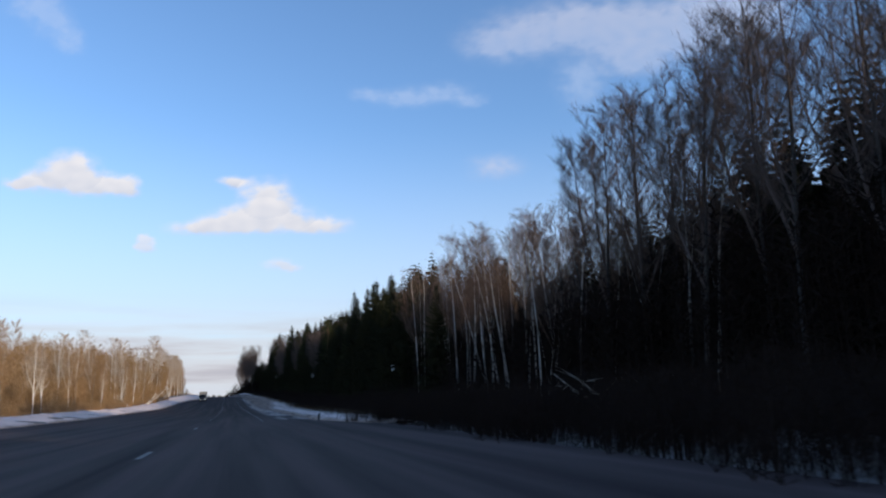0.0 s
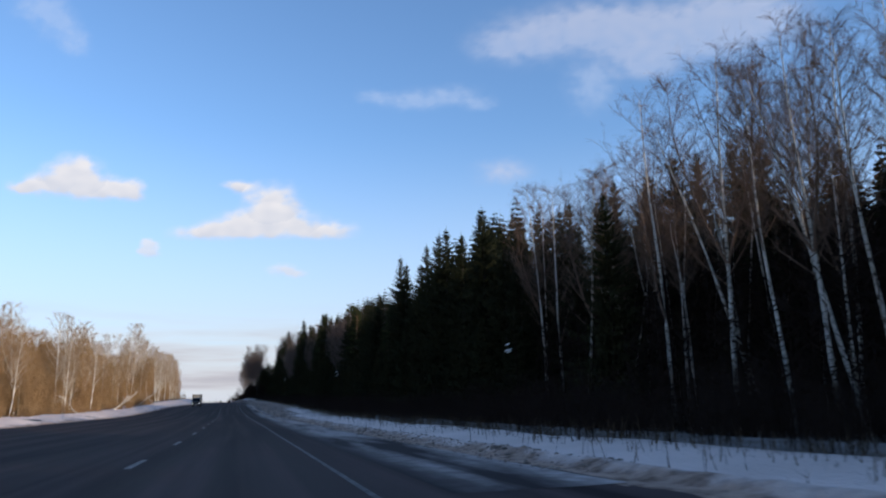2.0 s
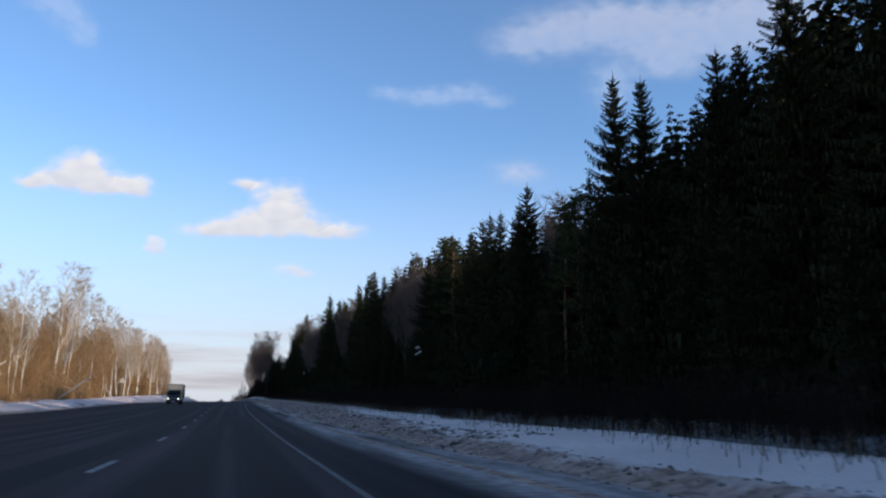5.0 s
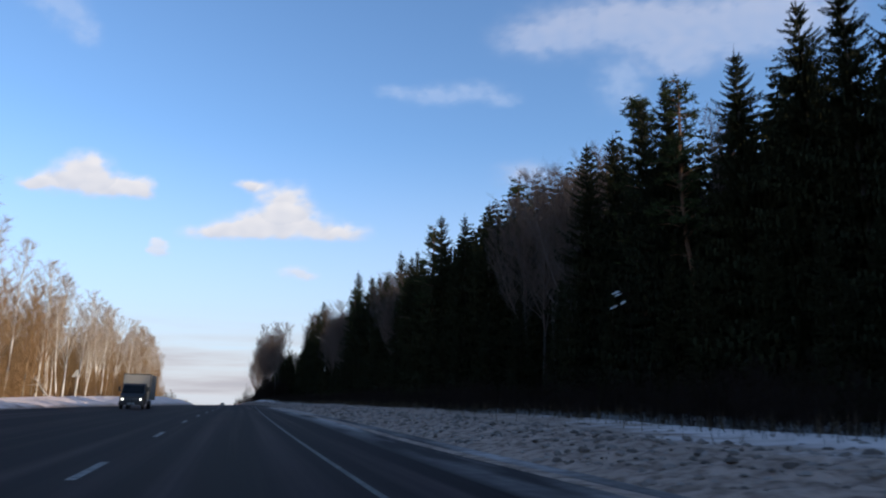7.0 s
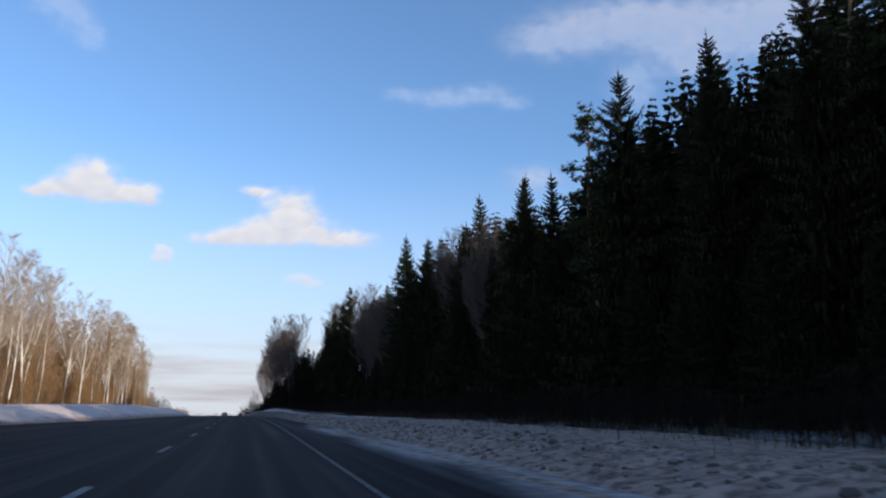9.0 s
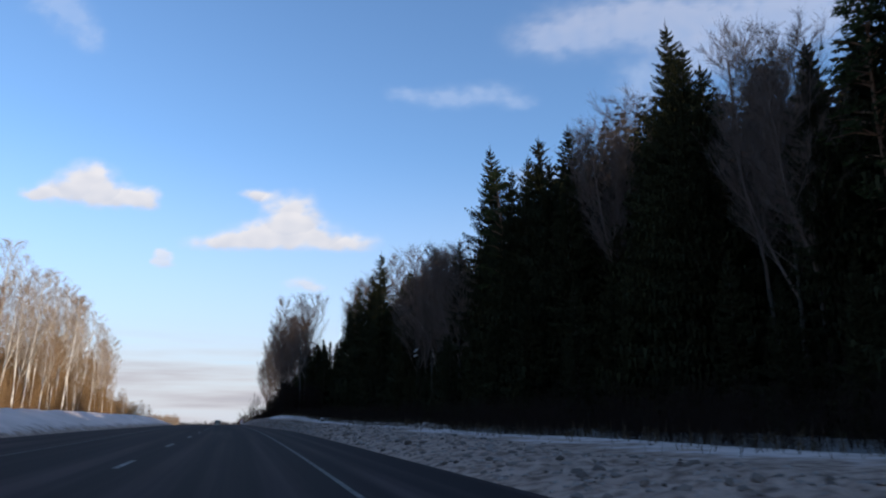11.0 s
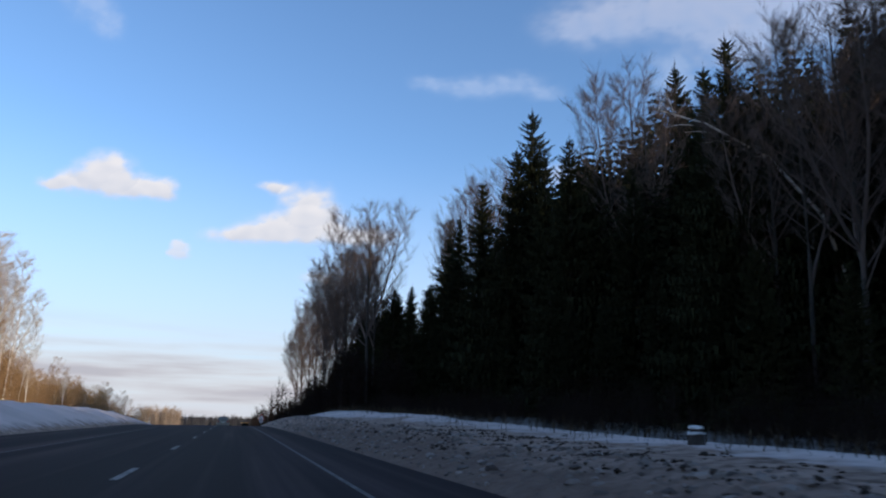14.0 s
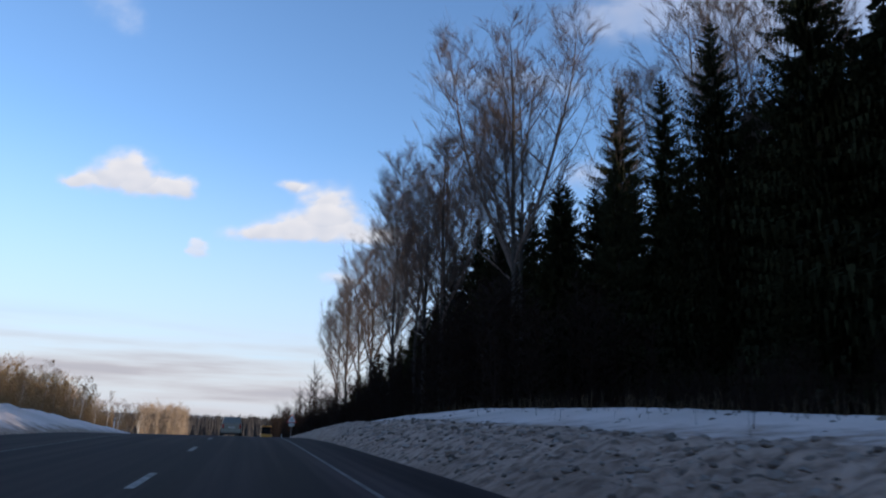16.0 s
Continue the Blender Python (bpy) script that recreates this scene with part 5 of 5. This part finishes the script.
def box_truck(s, n):
    root = thing("box_truck", "dark-cabbed light truck with a pale box body and lit headlamps", "truck")
    part("chassis", box_bm(-0.55, 0.55, 0.4, 6.0, 0.45, 0.65, 0.02), M_DARK, root)
    cab = loft_bm([(0.0, [(-0.86, 0.42), (0.86, 0.42), (0.90, 1.05), (-0.90, 1.05)]), (0.12, [(-0.95, 0.38), (0.95, 0.38), (0.94, 1.18), (-0.94, 1.18)]), (0.55, [(-0.98, 0.38), (0.98, 0.38), (0.96, 1.30), (-0.96, 1.30)]),
                   (1.15, [(-0.98, 0.42), (0.98, 0.42), (0.84, 2.12), (-0.84, 2.12)]), (2.0, [(-0.98, 0.42), (0.98, 0.42), (0.86, 2.15), (-0.86, 2.15)])], 0.06)
    part("cab", cab, M_CAB, root)
    bm = bmesh.new()
    bm.faces.new([bm.verts.new(c) for c in ((-0.86, 0.545, 1.36), (0.86, 0.545, 1.36), (0.76, 1.09, 2.03), (-0.76, 1.09, 2.03))])
    bmesh.ops.solidify(bm, geom=bm.faces[:], thickness=-0.03)
    part("windscreen", bm, M_GLASS, root, "dark windscreen")
    part("grille", box_bm(-0.5, 0.5, -0.03, 0.06, 0.70, 0.95, 0.02), M_DARK, root)
    for k in range(3):
        part("grille_bar", box_bm(-0.48, 0.48, -0.045, -0.02, 0.735 + 0.07 * k, 0.755 + 0.07 * k, 0.004), M_RIM, root)
    part("bumper", box_bm(-0.98, 0.98, -0.10, 0.12, 0.32, 0.56, 0.04), M_DARK, root)
    part("number_plate", box_bm(-0.26, 0.26, -0.115, -0.1, 0.40, 0.51, 0.004), M_WHITE, root)
    part("bar", box_bm(-0.20, 0.20, -0.121, -0.116, 0.43, 0.48, 0.0), M_DARK, root)
    for sg in (-1, 1):
        part("headlamp", cyl_bm((sg * 0.70, 0.0, 0.80), 0.095, 0.08, "Y", 18, 0.015), M_LAMP, root, "lit white headlamp")
        part("mirror", box_bm(sg * 1.12 - 0.09, sg * 1.12 + 0.09, 0.72, 0.80, 1.45, 1.85, 0.03), M_DARK, root)
        part("mirror_arm", box_bm(min(sg * 0.92, sg * 1.12), max(sg * 0.92, sg * 1.12), 0.75, 0.78, 1.50, 1.54, 0.0), M_DARK, root)
        bm = bmesh.new()
        bm.faces.new([bm.verts.new(c) for c in ((sg * 0.925, 0.85, 1.32), (sg * 0.925, 1.85, 1.32), (sg * 0.868, 1.85, 1.98), (sg * 0.868, 1.22, 1.98))])
        bmesh.ops.solidify(bm, geom=bm.faces[:], thickness=0.02)
        part("side_window", bm, M_GLASS, root)
        wheel(root, sg * 0.84, 0.75, 0.36, 0.22)
        wheel(root, sg * 0.84, 4.6, 0.36, 0.30)
        part("side_guard", box_bm(sg * 1.0 - 0.02, sg * 1.0 + 0.02, 2.3, 4.0, 0.45, 0.75, 0.01), M_DARK, root)
    part("box_body", box_bm(-1.08, 1.08, 2.12, 6.3, 0.80, 2.95, 0.02), M_BOX, root, "pale panel box")
    for x in (-1.085, 1.085):
        for y in (2.14, 6.28):
            part("corner_trim", box_bm(x - 0.025, x + 0.025, y - 0.035, y + 0.035, 0.80, 2.96, 0.006), M_DARK, root)
    part("roof_trim", box_bm(-1.11, 1.11, 2.09, 2.16, 2.90, 2.98, 0.01), M_DARK, root)
    p = at(s, n, 0.004)
    root.matrix_basis = Matrix.LocRotScale(p, Euler((0, -float(tilt(s)) * -0.5, math.atan2(-(at(s + 4, n).x - p.x), 4))), None)
    return root


box_truck(235.0, -8.6)


def wheel_loader(s, n):
    root = thing("wheel_loader", "yellow road-works loader parked on the shoulder", "loader")
    part("body", loft_bm([(0, [(-0.8, 0.7), (0.8, 0.7), (0.75, 1.5), (-0.75, 1.5)]), (2.0, [(-0.85, 0.7), (0.85, 0.7), (0.8, 1.6), (-0.8, 1.6)]), (3.6, [(-0.7, 0.7), (0.7, 0.7), (0.6, 1.2), (-0.6, 1.2)])], 0.06), M_YELLOW, root)
    part("cab", loft_bm([(1.2, [(-0.65, 1.5), (0.65, 1.5), (0.6, 2.6), (-0.6, 2.6)]), (2.4, [(-0.65, 1.5), (0.65, 1.5), (0.6, 2.6), (-0.6, 2.6)])], 0.05), M_GLASS, root, "glazed cab")
    part("cab_roof", box_bm(-0.72, 0.72, 1.1, 2.5, 2.6, 2.72, 0.04), M_YELLOW, root)
    for sg in (-1, 1):
        wheel(root, sg * 0.9, 0.7, 0.6, 0.4)
        wheel(root, sg * 0.9, 3.0, 0.6, 0.4)
        part("lift_arm", box_bm(sg * 0.45 - 0.08, sg * 0.45 + 0.08, 3.2, 4.9, 0.7, 1.0, 0.03), M_YELLOW, root)
    part("bucket", loft_bm([(4.7, [(-1.1, 0.15), (1.1, 0.15), (1.1, 1.0), (-1.1, 1.0)]), (5.4, [(-1.1, 0.15), (1.1, 0.15), (1.1, 0.3), (-1.1, 0.3)])], 0.03), M_DARK, root)
    root.matrix_basis = Matrix.LocRotScale(at(s, n, 0.0), Euler((math.atan((at(s + 4, n).z - at(s, n).z) / 4), 0, radians(6))), None)
    return root


wheel_loader(499, 3.4)

# ---------------------------------------------------------------- clouds: far sheets of vapour
def cloud_material(name, cover, bright, dim, soft=(0.05, 0.95)):
    m = bpy.data.materials.new(name)
    m.use_nodes = True
    nodes, links = m.node_tree.nodes, m.node_tree.links
    nodes.remove(nodes["Principled BSDF"])
    d, sh = nodes.new("ShaderNodeAttribute"), nodes.new("ShaderNodeAttribute")
    d.attribute_name, sh.attribute_name = "cover", "shade"
    tr, em, mx = nodes.new("ShaderNodeBsdfTransparent"), nodes.new("ShaderNodeEmission"), nodes.new("ShaderNodeMixShader")
    a = nodes.new("ShaderNodeMapRange")
    a.interpolation_type = "SMOOTHSTEP"
    a.inputs[1].default_value, a.inputs[2].default_value, a.inputs[4].default_value = soft[0], soft[1], cover
    links.new(d.outputs["Fac"], a.inputs[0])
    # The sheets glow by themselves; lit tops and shaded bases are in this colour.
    links.new(mixed(nodes, links, sh.outputs["Fac"], dim, bright), em.inputs["Color"])
    links.new(a.outputs[0], mx.inputs[0])
    links.new(tr.outputs[0], mx.inputs[1])
    links.new(em.outputs[0], mx.inputs[2])
    links.new(mx.outputs[0], nodes["Material Output"].inputs["Surface"])
    return m


C_SOLID = cloud_material("cumulus", 0.97, (0.86, 0.84, 0.87), (0.60, 0.64, 0.75), (0.05, 0.82))
C_SOFT = cloud_material("soft_puff", 0.85, (0.82, 0.82, 0.88), (0.62, 0.68, 0.81), (0.03, 1.25))
C_THIN = cloud_material("thin_cloud", 0.60, (0.62, 0.66, 0.82), (0.42, 0.54, 0.80), (0.02, 1.15))
C_FAINT = cloud_material("faint_cloud", 0.40, (0.60, 0.70, 0.92), (0.46, 0.60, 0.88), (0.02, 1.2))
VIEW = pose(-1.11, 170.49, -0.12, 102.71, -0.01, -15.09)
SPAN = 0.0008    # one unit of the cloud plans below, as a slope


def cloud(label, mat, dist, puffs, seed):
    """A sheet of cloud: puffs are (across, up, half width, half height) in units of SPAN from the axis of view."""
    x0 = min(p[0] - 2.0 * p[2] for p in puffs)
    x1 = max(p[0] + 2.0 * p[2] for p in puffs)
    z0 = min(p[1] - 2.0 * p[3] for p in puffs)
    z1 = max(p[1] + 2.0 * p[3] for p in puffs)
    nx, nz_ = 110, 60
    verts, faces, den, shd = [], [], [], []
    for j in range(nz_ + 1):
        for i in range(nx + 1):
            u, v = x0 + (x1 - x0) * i / nx, z0 + (z1 - z0) * j / nz_
            w = Vector((u * 0.02, v * 0.03, seed))
            du, dv = 8 * noise.fractal(w * 1.6, 0.9, 2.0, 4), 6 * noise.fractal(w + Vector((7, 3, 1)), 0.9, 2.0, 4)
            d, hi, lo = 0.0, -1e9, 1e9
            for a, b, ra, rb in puffs:
                q = ((u + du - a) / ra) ** 2 + ((v + dv - b) / rb) ** 2
                d += math.exp(-q * 0.95)
                if q < 2.2:
                    hi, lo = max(hi, b + rb), min(lo, b - rb)
            border = min(i, nx - i, 10) / 10.0 * min(j, nz_ - j, 8) / 8.0
            den.append(min(d * (0.9 + 0.35 * noise.fractal(w * 2.2, 0.9, 2.0, 4)), 1.0) * border)
            shd.append(0.5 if hi < lo else min(max(0.25 + 0.9 * (v - lo) / (hi - lo) + 0.3 * noise.noise(w * 2.0), 0.0), 1.0))
            bulge = 1.0 - 0.02 * den[-1]
            verts.append(tuple(VIEW @ Vector((u * SPAN * dist * bulge, v * SPAN * dist * bulge, -dist * bulge))))
    for j in range(nz_):
        for i in range(nx):
            a = j * (nx + 1) + i
            faces.append((a, a + 1, a + nx + 2, a + nx + 1))
    me = bpy.data.meshes.new("cloud")
    me.from_pydata(verts, [], faces)
    me.materials.append(mat)
    for key, val in (("cover", den), ("shade", shd)):
        me.attributes.new(key, "FLOAT", "POINT").data.foreach_set("value", np.array(val, np.float32))
    me.shade_smooth()
    return tagged(new("cloud", me), label, "cloud", kind="structure")


cloud("small white cumulus with a flat base", C_SOLID, 4300, [(-634, 141, 45, 28), (-674, 121, 55, 17), (-584, 111, 42, 19), (-534, 106, 26, 17), (-724, 116, 22, 8)], 1.0)
cloud("long white cumulus with a hooked top", C_SOLID, 4000, [(-338, 114, 26, 10), (-279, 86, 40, 28), (-278, 48, 62, 22), (-392, 30, 62, 12), (-330, 38, 60, 20), (-190, 28, 52, 15)], 2.0)
cloud("tiny white puff of cloud", C_SOFT, 4000, [(-508, 12, 11, 8), (-498, 0, 15, 10), (-515, -2, 9, 5)], 3.0)
cloud("tiny faint puff of cloud", C_SOFT, 4200, [(-262, -42, 26, 10), (-240, -48, 18, 7)], 4.0)
cloud("thin wisps of cloud", C_FAINT, 2500, [(-84, 281, 34, 12), (-14, 266, 46, 14), (46, 281, 60, 16), (101, 263, 34, 11)], 5.0)
cloud("broad thin veil of cloud", C_THIN, 2400, [(176, 371, 80, 32), (296, 401, 130, 45), (436, 391, 120, 50), (546, 401, 70, 50), (416, 331, 60, 30), (640, 420, 90, 60)], 6.0)
cloud("faint patch of cloud", C_FAINT, 2500, [(316, 291, 45, 50)], 7.0)
cloud("faint patch of cloud low over the trees", C_THIN, 3200, [(146, 131, 48, 22)], 8.0)
cloud("faint high patch of cloud", C_FAINT, 3000, [(-659, 421, 35, 30), (-629, 379, 24, 22), (-700, 450, 40, 30)], 9.0)
